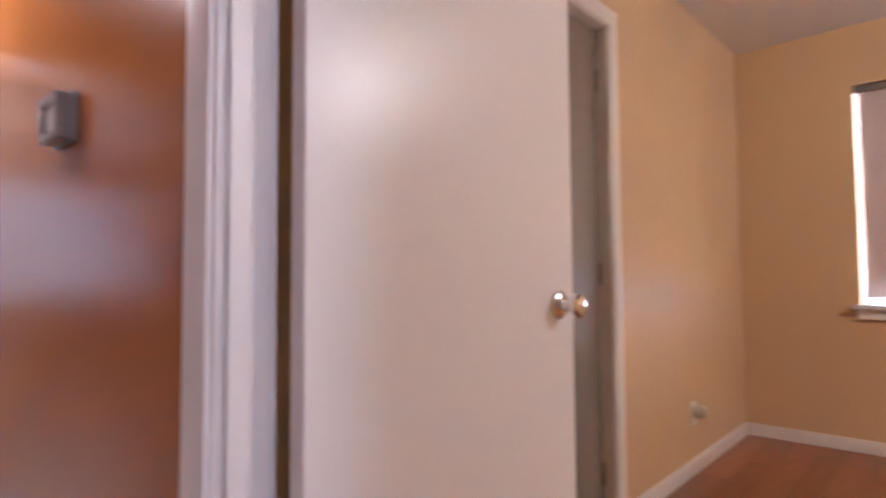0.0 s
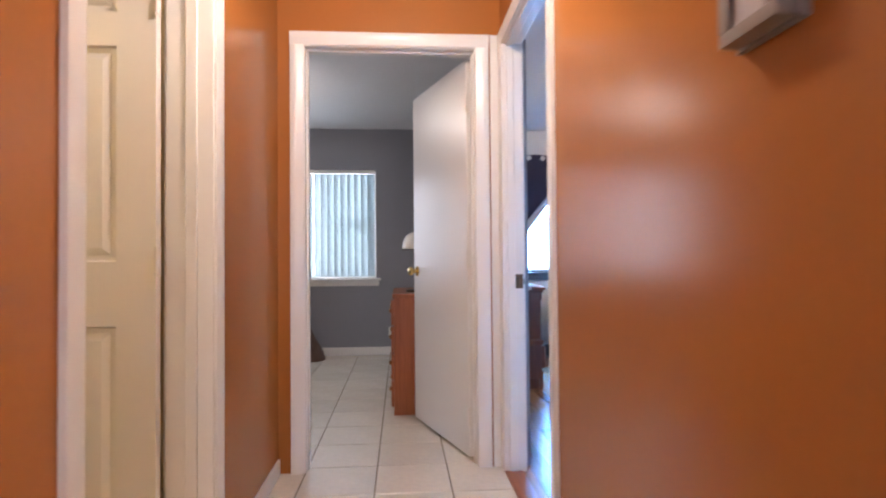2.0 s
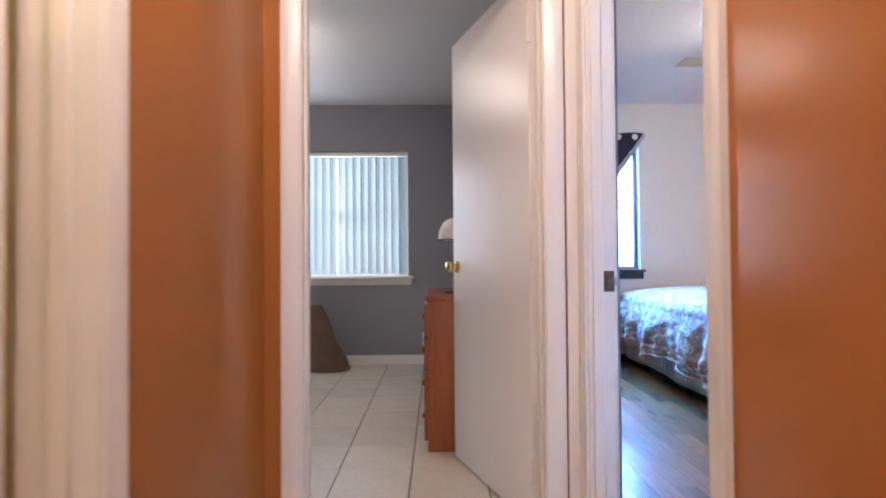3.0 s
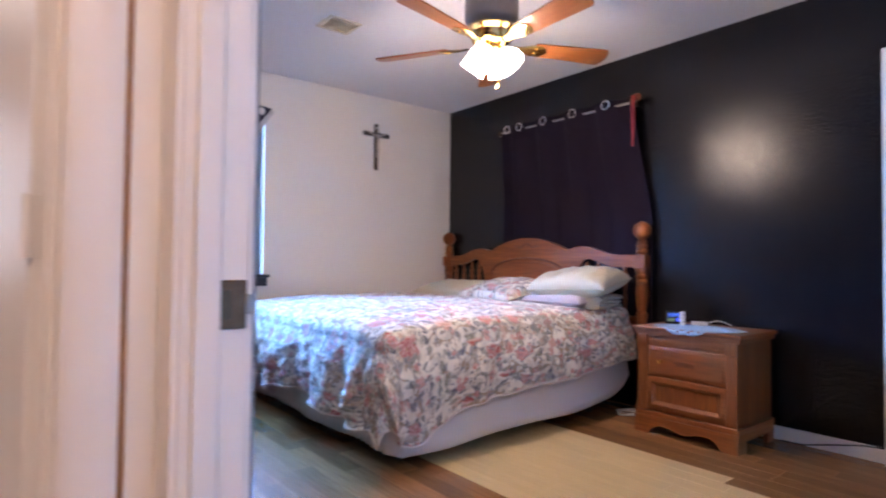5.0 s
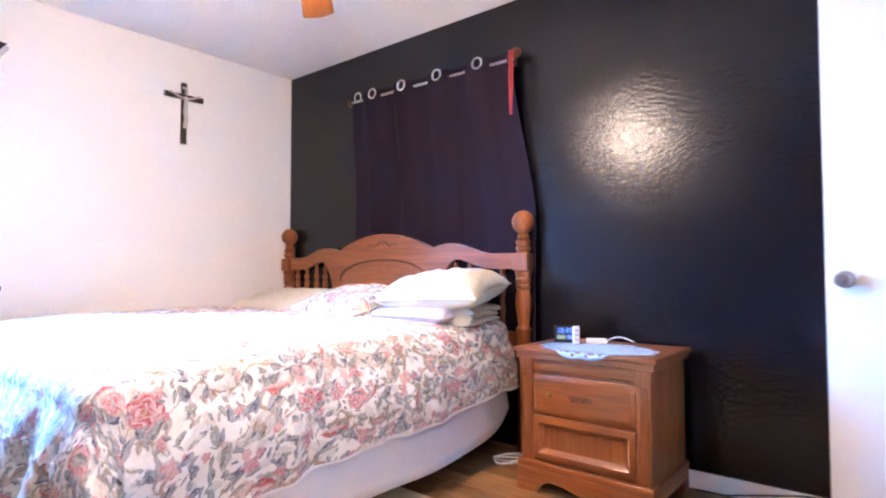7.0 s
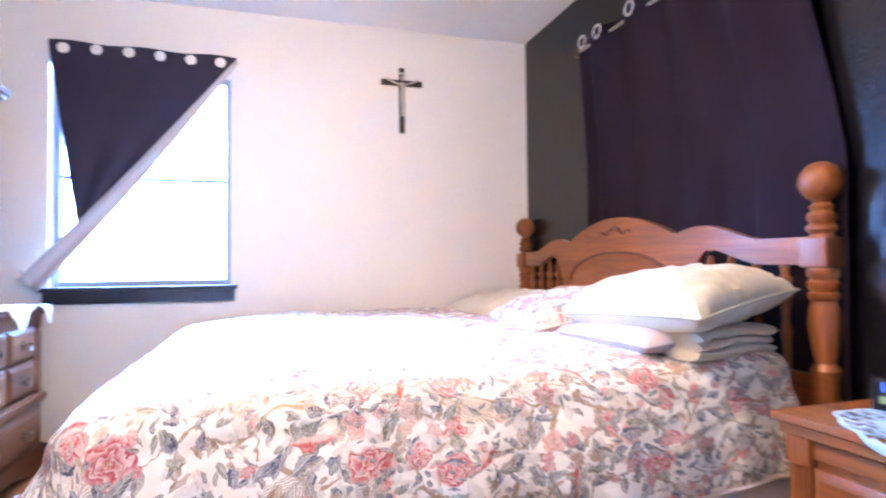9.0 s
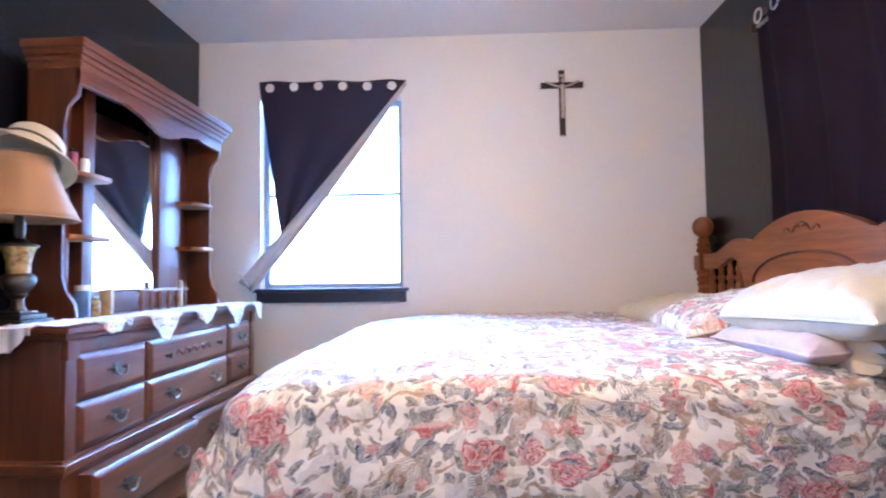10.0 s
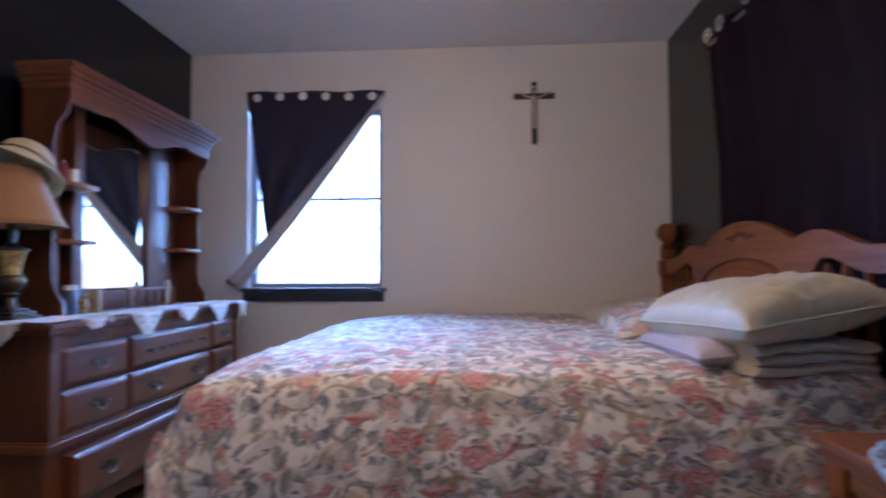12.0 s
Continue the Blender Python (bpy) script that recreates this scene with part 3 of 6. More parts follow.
def pillow_mesh(w, l, h, seed, sag=0.0, n=44):
    """A stuffed pillow: w by l, h thick, pinched at the corners, with creases running in from the seam."""
    bm = bmesh.new()
    layer = bm.loops.layers.uv.new("UVMap")
    for side in (1, -1):
        grid = []
        for i in range(n + 1):
            row = []
            for j in range(n + 1):
                u, v = -1 + 2 * i / n, -1 + 2 * j / n
                fat = max(0.0, (1 - abs(u) ** 3.4) * (1 - abs(v) ** 3.4)) ** 0.42
                cx = u * w / 2 * (1 - 0.08 * (1 - v * v) * u * u)
                cy = v * l / 2 * (1 - 0.06 * (1 - u * u) * v * v)
                rim = max(abs(u), abs(v))
                crease = abs(noise.noise(Vector((u * 3.4 + v * 1.5 + seed, v * 3.4 - u, side * 3))))
                nz = 0.13 * noise.noise(Vector((u * 2.0 + seed, v * 2.4, side))) + 0.10 * noise.noise(Vector((u * 5 + seed, v * 4.5, side * 2))) - 0.34 * max(0, 0.16 - crease) / 0.16 * rim ** 2 * 0.6
                z = side * fat * h / 2 * (1 + nz)
                if side < 0:
                    z *= 0.7
                row.append(bm.verts.new((cx, cy, z - sag * u * u)))
            grid.append(row)
        for i in range(n):
            for j in range(n):
                quad = [(i, j), (i + 1, j), (i + 1, j + 1), (i, j + 1)]
                quad = quad if side > 0 else quad[::-1]
                f = bm.faces.new([grid[a][b_] for a, b_ in quad])
                for loop, (a, b_) in zip(f.loops, quad):
                    loop[layer].uv = (seed + a / n * w, 0.3 * side + b_ / n * l)
    bmesh.ops.remove_doubles(bm, verts=bm.verts, dist=0.0004)
    bmesh.ops.recalc_face_normals(bm, faces=bm.faces)
    return bm


def pillow_seam(w, l, sag=0.0):
    """Corded seam round a pillow."""
    def at(u, v):
        return (u * w / 2 * (1 - 0.08 * (1 - v * v) * u * u), v * l / 2 * (1 - 0.06 * (1 - u * u) * v * v), -sag * u * u)
    k = [-1 + 2 * i / 16 for i in range(17)]
    return tube([at(u, -1) for u in k] + [at(1, v) for v in k[1:]] + [at(u, 1) for u in k[::-1][1:]] + [at(-1, v) for v in k[::-1][1:]], 0.0042, 6)


def cloth(name, colour, rough=0.85, fine=320, bump=0.35, vary=0.08, scale=4, sheen=0.15):
    m = material(name, colour, rough, vary=vary, scale=scale, fine=fine, bump=bump, depth=0.0015, spec=0.25)
    m.node_tree.nodes["Principled BSDF"].inputs["Sheen Weight"].default_value = sheen
    return m


def floral(name):
    """Cream cotton printed with roses, buds, birds, fronds, leaves and branches, laid out in the cloth's own metres."""
    m = bpy.data.materials.new(name)
    m.use_nodes = True
    nt = m.node_tree
    N, L = nt.nodes, nt.links
    p = N["Principled BSDF"]
    p.inputs["Roughness"].default_value, p.inputs["Specular IOR Level"].default_value = 0.8, 0.25
    p.inputs["Sheen Weight"].default_value = 0.12
    tc = N.new("ShaderNodeTexCoord")

    def put(socket, v):
        if isinstance(v, tuple):
            socket.default_value = (*v, 1) if len(socket.default_value) == 4 else v
        elif isinstance(v, (int, float)):
            socket.default_value = v
        else:
            L.new(v, socket)

    def math_(op, a, b=None):
        n = N.new("ShaderNodeMath")
        n.operation = op
        put(n.inputs[0], a)
        if b is not None:
            put(n.inputs[1], b)
        return n.outputs[0]

    def vec(op, a, b):
        n = N.new("ShaderNodeVectorMath")
        n.operation = op
        put(n.inputs[0], a)
        put(n.inputs[1], b)
        return n.outputs[0]

    def noise_(scale, detail, v):
        n = N.new("ShaderNodeTexNoise")
        n.inputs["Scale"].default_value, n.inputs["Detail"].default_value = scale, detail
        L.new(v, n.inputs["Vector"])
        return n.outputs

    def ramp(fac, stops, mode="CONSTANT"):
        n = N.new("ShaderNodeValToRGB")
        n.color_ramp.interpolation = mode
        while len(n.color_ramp.elements) < len(stops):
            n.color_ramp.elements.new(0.5)
        for e, (pos, c) in zip(n.color_ramp.elements, stops):
            e.position, e.color = pos, (*c, 1)
        L.new(fac, n.inputs[0])
        return n.outputs[0]

    def mix(fac, a, b):
        n = N.new("ShaderNodeMix")
        n.data_type = "RGBA"
        put(n.inputs[0], fac)
        put(n.inputs[6], a)
        put(n.inputs[7], b)
        return n.outputs[2]

    def below(v, limit, soft):
        n = N.new("ShaderNodeMapRange")
        n.interpolation_type = "SMOOTHSTEP"
        n.inputs["From Min"].default_value, n.inputs["From Max"].default_value = limit - soft, limit + soft
        n.inputs["To Min"].default_value, n.inputs["To Max"].default_value = 1, 0
        L.new(v, n.inputs["Value"])
        return n.outputs[0]

    def times(*vs):
        out = vs[0]
        for v in vs[1:]:
            out = math_("MULTIPLY", out, v)
        return out

    uv = tc.outputs["UV"]
    wob = noise_(16, 3, uv)["Color"]
    brush = noise_(70, 4, uv)["Fac"]
    wash = noise_(26, 3, uv)["Fac"]
    fray = noise_(85, 2, uv)["Color"]
    uv_ = vec("ADD", uv, vec("MULTIPLY", vec("SUBTRACT", fray, (0.5, 0.5, 0.5)), (0.011, 0.011, 0.0)))
    uvw = vec("ADD", uv_, vec("MULTIPLY", vec("SUBTRACT", wob, (0.5, 0.5, 0.5)), (0.042, 0.042, 0.0)))

    def motif(per_metre, shift, loose=0.85):
        """Scattered spots: coordinates round each one, turned by chance, and three chances of its own."""
        v = N.new("ShaderNodeTexVoronoi")
        v.voronoi_dimensions = "2D"
        v.inputs["Scale"].default_value, v.inputs["Randomness"].default_value = per_metre, loose
        moved = vec("ADD", uvw, shift)
        L.new(moved, v.inputs["Vector"])
        sep = N.new("ShaderNodeSeparateColor")
        L.new(v.outputs["Color"], sep.inputs[0])
        turn = N.new("ShaderNodeVectorRotate")
        turn.rotation_type = "Z_AXIS"
        L.new(vec("SUBTRACT", moved, v.outputs["Position"]), turn.inputs["Vector"])
        L.new(math_("MULTIPLY", sep.outputs[2], 6.28), turn.inputs["Angle"])
        xyz = N.new("ShaderNodeSeparateXYZ")
        L.new(turn.outputs[0], xyz.inputs[0])
        return xyz.outputs[0], xyz.outputs[1], sep.outputs

    def lens(u, v, l, w, soft=0.0012):
        """A pointed oval 2l long and 2w wide, and the distance from its midline."""
        g = math_("SUBTRACT", 1.0, math_("POWER", math_("ABSOLUTE", math_("DIVIDE", u, l)), 1.7))
        av = math_("ABSOLUTE", v)
        return below(math_("SUBTRACT", av, math_("MULTIPLY", g, w)), 0.0, soft), av

    LEAF = [(0.0, (0.030, 0.042, 0.085)), (0.20, (0.095, 0.105, 0.095)), (0.44, (0.14, 0.145, 0.085)), (0.60, (0.20, 0.15, 0.13)), (0.74, (0.26, 0.14, 0.065)), (0.86, (0.05, 0.068, 0.12))]
    ROSE = [(0.0, (0.44, 0.022, 0.035)), (0.30, (0.52, 0.075, 0.085)), (0.50, (0.58, 0.24, 0.20)), (0.70, (0.52, 0.34, 0.23)), (0.84, (0.34, 0.016, 0.032))]
    ground = ramp(wash, [(0.3, (0.77, 0.70, 0.59)), (0.7, (0.84, 0.79, 0.70))], "LINEAR")
    col = ground

    def leaves(col, per_metre, shift, l, w, chance, strength, tones=LEAF):
        u, v, c = motif(per_metre, shift)
        mask, av = lens(u, v, l, w)
        tone = ramp(c[1], tones)
        tone = mix(math_("MULTIPLY", math_("GREATER_THAN", v, 0.0), 0.32), tone, (0.52, 0.50, 0.46))
        ribs = math_("FRACT", math_("MULTIPLY", math_("SUBTRACT", u, math_("MULTIPLY", av, 1.1)), 3.6 / l))
        tone = mix(math_("MULTIPLY", below(ribs, 0.24, 0.08), 0.45), tone, (0.62, 0.58, 0.52))
        tone = mix(math_("MULTIPLY", below(av, w * 0.07, 0.0006), 0.6), tone, (0.66, 0.62, 0.54))
        on = times(mask, math_("GREATER_THAN", c[0], chance), math_("ADD", 0.35, wash), strength)
        return mix(math_("MINIMUM", on, 1.0), col, tone)

    def roses(col, per_metre, shift, r0, chance, strength=1.0, tones=ROSE):
        u, v, c = motif(per_metre, shift, 0.7)
        r = math_("SQRT", math_("ADD", times(u, u), times(v, v)))
        a = math_("ARCTAN2", v, u)
        t = math_("DIVIDE", r, r0)
        lobe = math_("ABSOLUTE", math_("SINE", math_("ADD", math_("MULTIPLY", a, 2.5), math_("MULTIPLY", c[1], 9.0))))
        edge = math_("MULTIPLY", t, math_("ADD", 1.0, math_("MULTIPLY", math_("SUBTRACT", 1.0, lobe), 0.34)))
        swirl = math_("SINE", math_("ADD", math_("MULTIPLY", a, 3.0), math_("MULTIPLY", t, 7.0)))
        petal = math_("FRACT", math_("ADD", math_("ADD", math_("MULTIPLY", edge, 2.9), math_("MULTIPLY", swirl, 0.34)), math_("MULTIPLY", brush, 1.6)))
        hue = ramp(c[1], tones)
        tone = mix(math_("MULTIPLY", math_("POWER", petal, 1.4), 0.85), hue, (0.80, 0.60, 0.52))
        tone = mix(math_("MULTIPLY", below(petal, 0.08, 0.08), 0.35), tone, (0.22, 0.03, 0.04))
        tone = mix(math_("MULTIPLY", below(t, 0.13, 0.06), 0.6), tone, (0.35, 0.22, 0.07))
        on = times(below(edge, 1.0, 0.035), math_("GREATER_THAN", c[0], chance), math_("ADD", 0.5, wash), strength)
        return mix(math_("MINIMUM", on, 1.0), col, tone)

    def fronds(col, per_metre, shift, l, w, chance, tones):
        u, v, c = motif(per_metre, shift)
        mask, av = lens(u, v, l, w)
        gap = math_("FRACT", math_("MULTIPLY", math_("SUBTRACT", u, math_("MULTIPLY", av, 1.5)), 7.0 / l))
        blade = math_("MAXIMUM", below(gap, 0.52, 0.10), below(av, 0.0022, 0.0008))
        tone = mix(math_("MULTIPLY", brush, 0.5), ramp(c[1], tones), (0.60, 0.50, 0.40))
        return mix(times(mask, blade, math_("GREATER_THAN", c[0], chance), 0.85), col, tone)

    def birds(col, per_metre, shift, chance):
        u, v, c = motif(per_metre, shift)
        body, av = lens(u, v, 0.052, 0.017)
        tone = mix(below(v, -0.002, 0.004), (0.46, 0.050, 0.045), (0.66, 0.42, 0.36))
        tone = mix(times(below(math_("ABSOLUTE", math_("ADD", u, 0.018)), 0.016, 0.006), math_("GREATER_THAN", v, 0.003)), tone, (0.16, 0.12, 0.11))
        return mix(times(body, math_("GREATER_THAN", c[0], chance), 0.9), col, tone)

    # pale leaves behind everything
    col = leaves(col, 9, (3.1, 1.7, 0), 0.052, 0.024, 0.42, 0.34)
    col = leaves(col, 14, (7.3, 4.1, 0), 0.033, 0.014, 0.45, 0.42)
    # branches, thick and thin
    for scale, at, wide, shade in ((3.2, 0.50, 0.0100, (0.22, 0.115, 0.055)), (5.2, 0.47, 0.0075, (0.17, 0.115, 0.075))):
        line = math_("ABSOLUTE", math_("SUBTRACT", noise_(scale, 1.0, vec("ADD", uvw, (scale, 2.0, 0)))["Fac"], at))
        lit = mix(math_("MULTIPLY", brush, 0.8), shade, (0.50, 0.33, 0.19))
        col = mix(times(below(line, wide, 0.003), below(wash, 0.56, 0.05), 0.9), col, lit)
    col = fronds(col, 5.0, (1.3, 8.2, 0), 0.085, 0.044, 0.36, [(0.0, (0.46, 0.30, 0.16)), (0.45, (0.24, 0.24, 0.22)), (0.75, (0.40, 0.24, 0.18))])
    # leaves in several sizes
    col = leaves(col, 10.5, (5.9, 2.2, 0), 0.044, 0.019, 0.56, 1.0)
    col = leaves(col, 15, (2.4, 6.6, 0), 0.030, 0.012, 0.50, 1.1)
    col = leaves(col, 21, (8.8, 3.7, 0), 0.021, 0.008, 0.42, 1.1)
    # blossoms and birds
    col = roses(col, 17, (4.7, 9.1, 0), 0.017, 0.64, 0.85)
    col = roses(col, 8.5, (6.2, 0.8, 0), 0.034, 0.56, 0.9)
    col = birds(col, 4.2, (9.4, 5.5, 0), 0.52)
    col = roses(col, 3.9, (0.9, 3.3, 0), 0.050, 0.42, 1.0, [(0.0, (0.44, 0.020, 0.036)), (0.45, (0.50, 0.065, 0.075)), (0.68, (0.56, 0.30, 0.22)), (0.84, (0.38, 0.018, 0.03))])
    col = leaves(col, 12.5, (1.9, 7.4, 0), 0.034, 0.014, 0.70, 1.0)
    col = leaves(col, 33, (3.3, 5.2, 0), 0.013, 0.0055, 0.60, 1.1)
    # worn, uneven ink
    col = mix(math_("MULTIPLY", below(brush, 0.46, 0.10), 0.24), col, ground)
    L.new(col, p.inputs["Base Color"])
    weave = noise_(55, 4, uv)["Fac"]
    b = N.new("ShaderNodeBump")
    b.inputs["Strength"].default_value, b.inputs["Distance"].default_value = 0.5, 0.004
    L.new(weave, b.inputs["Height"])
    L.new(b.outputs[0], p.inputs["Normal"])
    return m


M["crownoak"] = wood("red_oak_along_y", (0.20, 0.062, 0.024), (0.10, 0.030, 0.012), 0.5, "y", coat=0.0)
M["floral"] = floral("floral_cotton")
M["hem"] = cloth("cream_hem", (0.70, 0.63, 0.58), vary=0.12)
M["sage"] = cloth("sage_satin", (0.42, 0.40, 0.27), 0.5, vary=0.12)
M["sheet"] = cloth("white_cotton", (0.64, 0.62, 0.62), vary=0.05)
M["satin"] = cloth("cream_satin", (0.56, 0.50, 0.375), 0.45, vary=0.10, fine=200, bump=0.15)
M["mauve"] = cloth("pale_mauve_cotton", (0.48, 0.40, 0.405), vary=0.06)
M["blanket"] = cloth("sage_cream_blanket", (0.58, 0.51, 0.39), vary=0.15, scale=8)
M["curtain"] = cloth("dark_plum_curtain", (0.015, 0.010, 0.017), 0.9, vary=0.15, sheen=0.0)
M["curtain"].node_tree.nodes["Principled BSDF"].inputs["Specular IOR Level"].default_value = 0.06
M["navy"] = cloth("dark_navy_curtain", (0.026, 0.022, 0.044), 0.7, vary=0.15, sheen=0.05)
M["lining"] = cloth("grey_blackout_lining", (0.48, 0.46, 0.46), 0.7, vary=0.06)
M["lace"] = cloth("white_lace", (0.74, 0.68, 0.64), vary=0.12, fine=90, bump=0.8)
M["bluelace"] = cloth("pale_blue_lace", (0.30, 0.42, 0.52), vary=0.12, fine=120, bump=0.8)
M["shade"] = cloth("tan_lampshade", (0.39, 0.20, 0.095), 0.8, vary=0.06)
M["straw"] = cloth("cream_straw", (0.64, 0.54, 0.37), 0.8, vary=0.12, fine=150, bump=0.8)

BED_TOP = 0.615


def bed():
    root = thing("bed", pose(0, 0, 0), "large bed with a turned honey-oak headboard and white skirt", "bed")
    part("box_spring", blk(1.30, 3.13, 1.37, 3.27, 0.17, 0.38, 0.04, 3), M["sheet"], root)
    part("mattress", blk(1.27, 3.14, 1.36, 3.28, 0.381, BED_TOP, 0.06, 4), M["sheet"], root)
    fr = part("bed_frame", merge(blk(1.33, 3.12, 1.40, 1.44, 0.13, 0.17, 0.002), blk(1.33, 3.12, 3.20, 3.24, 0.13, 0.17, 0.002), blk(1.33, 1.37, 1.44, 3.20, 0.13, 0.168, 0.002)), M["bronze"], root, "dark steel bed frame")
    for x, y in ((1.40, 1.45), (1.40, 2.32), (1.40, 3.19), (2.9, 1.45), (2.9, 3.19)):
        part("leg", lathe([(0.0, 0), (0.024, 0.0), (0.026, 0.02), (0.014, 0.035), (0.014, 0.13)], 12, pose(x, y, 0)), M["bronze"], root, "dark caster leg")
    # headboard
    hb = part("headboard", headboard_outline(), M["oaky"], root)
    part("raised_panel", arch_panel(), M["oaky"], hb)
    part("arch_moulding", arch_line(), M["darkoaky"], hb, "dark moulded arch line")
    for k, (s, t0) in enumerate(((1, 0.0), (-1, 0.0))):
        pts = []
        for i in range(40):
            a = i / 39
            pts.append((3.2025, 2.30 + s * (0.012 + 0.115 * a), 1.118 + 0.016 * math.sin(a * 9.5) * (1 - 0.4 * a) - 0.012 * a))
        part("carved_scroll", tube(pts, 0.0035, 6), M["darkoak"], hb, "dark carved scrollwork")
    part("carved_scroll", tube([(3.2025, 2.30 + 0.030 * math.cos(a / 12 * math.pi), 1.118 + 0.020 * math.sin(a / 12 * math.pi)) for a in range(13)], 0.0035, 6), M["darkoak"], hb, "dark carved scrollwork")
    post = [(0.0, 0), (0.040, 0.0), (0.042, 0.03), (0.034, 0.06), (0.036, 0.40), (0.034, 0.60), (0.040, 0.64), (0.028, 0.66), (0.036, 0.71), (0.044, 0.775), (0.040, 0.825), (0.033, 0.845), (0.041, 0.855), (0.041, 0.868), (0.034, 0.875), (0.043, 0.887), (0.043, 0.902), (0.035, 0.910), (0.044, 0.925), (0.044, 0.940), (0.036, 0.950)]
    upper = [(0.0, 1.032), (0.036, 1.034), (0.030, 1.046), (0.041, 1.058), (0.041, 1.070), (0.031, 1.080), (0.039, 1.092), (0.039, 1.104), (0.028, 1.116), (0.034, 1.128), (0.022, 1.140), (0.026, 1.148)]
    ball = [(0.0, 1.140)] + [(0.060 * math.sin(a), 1.203 - 0.062 * math.cos(a)) for a in [0.35 + i * 0.28 for i in range(10)]] + [(0.0, 1.265)]
    for y in (1.258, 3.322):
        m = pose(3.225, y, 0)
        po = part("bedpost", merge(lathe(post, 24, m), lathe(upper, 24, m), blk(3.225 - 0.044, 3.225 + 0.044, y - 0.044, y + 0.044, 0.945, 1.036, 0.010, 3)), M["oak"], root)
        part("finial", lathe(ball, 28, m), M["oak"], po, "round turned ball finial")
    spin = [(0.0, 0.60), (0.012, 0.60), (0.012, 0.70), (0.018, 0.74), (0.010, 0.78), (0.016, 0.82), (0.020, 0.86), (0.012, 0.885), (0.020, 0.90), (0.020, 0.912), (0.011, 0.925), (0.015, 0.95), (0.008, 0.990)]
    for y in (1.39, 1.50, 1.61, 1.71, 2.89, 2.99, 3.10, 3.21):
        part("spindle", lathe(spin, 14, pose(3.224, y, 0)), M["oak"], hb)
    part("lower_rail", blk(3.208, 3.242, 1.30, 3.28, 0.52, 0.62, 0.004), M["oaky"], hb)
    # skirt
    bm = bmesh.new()
    rows = []
    n = 220
    for i in range(n + 1):
        s = i / n * 3.86
        if s < 1.84:
            x, y, amp, off = 3.14 - s, 1.335, 0.004, (0, -1)
            wob = 0.006 * math.sin(s * 5) + 0.004 * math.sin(s * 13)
            bottom = 0.055 + 0.035 * (1 - s / 1.84) + 0.006 * math.sin(s * 7) + 0.15 * math.exp(-s / 0.13)
        else:
            t = s - 1.84
            x, y, amp, off = 1.285, 1.345 + t * 0.955, 0.0, (-1, 0)
            wob = 0.010 * math.sin(t * 2 * math.pi / 0.055) + 0.004 * math.sin(t * 17)
            bottom = 0.075 + 0.010 * math.sin(t * 6)
        row = []
        for k in range(9):
            f = k / 8
            z = 0.45 - (0.45 - bottom) * f
            push = wob * (0.3 + 0.7 * f) + 0.035 * f
            row.append(bm.verts.new((x + off[0] * push, y + off[1] * push, z)))
        rows.append(row)
    for a, b_ in zip(rows, rows[1:]):
        for k in range(8):
            bm.faces.new((a[k], b_[k], b_[k + 1], a[k + 1]))
    sk = part("bed_skirt", bm, M["sheet"], root, "white cotton bed skirt with pleats at the foot")
    md = sk.modifiers.new("thick", "SOLIDIFY")
    md.thickness = 0.003
    return root


HEAD_MID = 2.305


def headboard_top(y):
    """Height of the headboard's top edge at y: a middle arch, sharp dips, rounded shoulders, low ends."""
    c = abs(y - HEAD_MID)
    if c < 0.42:
        return 1.078 + 0.104 * math.cos(c / 0.42 * math.pi / 2) ** 0.85
    if c < 0.56:
        return 1.078 + 0.027 * math.sin((c - 0.42) / 0.14 * math.pi / 2)
    if c < 0.86:
        return 1.040 + 0.065 * (0.5 + 0.5 * math.cos((c - 0.56) / 0.30 * math.pi))
    return 1.040


def headboard_outline():
    ys = [1.28 + 2.02 * i / 120 for i in range(121)]
    top = [(y, headboard_top(y)) for y in ys]
    low = []
    for i in range(90):
        y = 3.30 - 2.02 * i / 89
        c = abs(y - HEAD_MID)
        t = max(0.0, min(1.0, (c - 0.46) / 0.14))
        low.append((y, 0.62 + (headboard_top(y) - 0.092 - 0.62) * math.sin(t * math.pi / 2) ** 0.5 if t < 1 else headboard_top(y) - 0.085))
    return prism(top + low, 3.205, 3.243, "x", 0.007)


def arch_panel():
    pts = [(HEAD_MID + 0.37 * math.cos(a / 24 * math.pi), 0.885 + 0.105 * math.sin(a / 24 * math.pi)) for a in range(25)]
    return prism(pts + [(HEAD_MID - 0.37, 0.64), (HEAD_MID + 0.37, 0.64)], 3.195, 3.208, "x", 0.006)


def arch_line():
    return tube([(3.2025, HEAD_MID + 0.40 * math.cos(a / 30 * math.pi), 0.885 + 0.132 * math.sin(a / 30 * math.pi)) for a in range(31)], 0.007, 8)


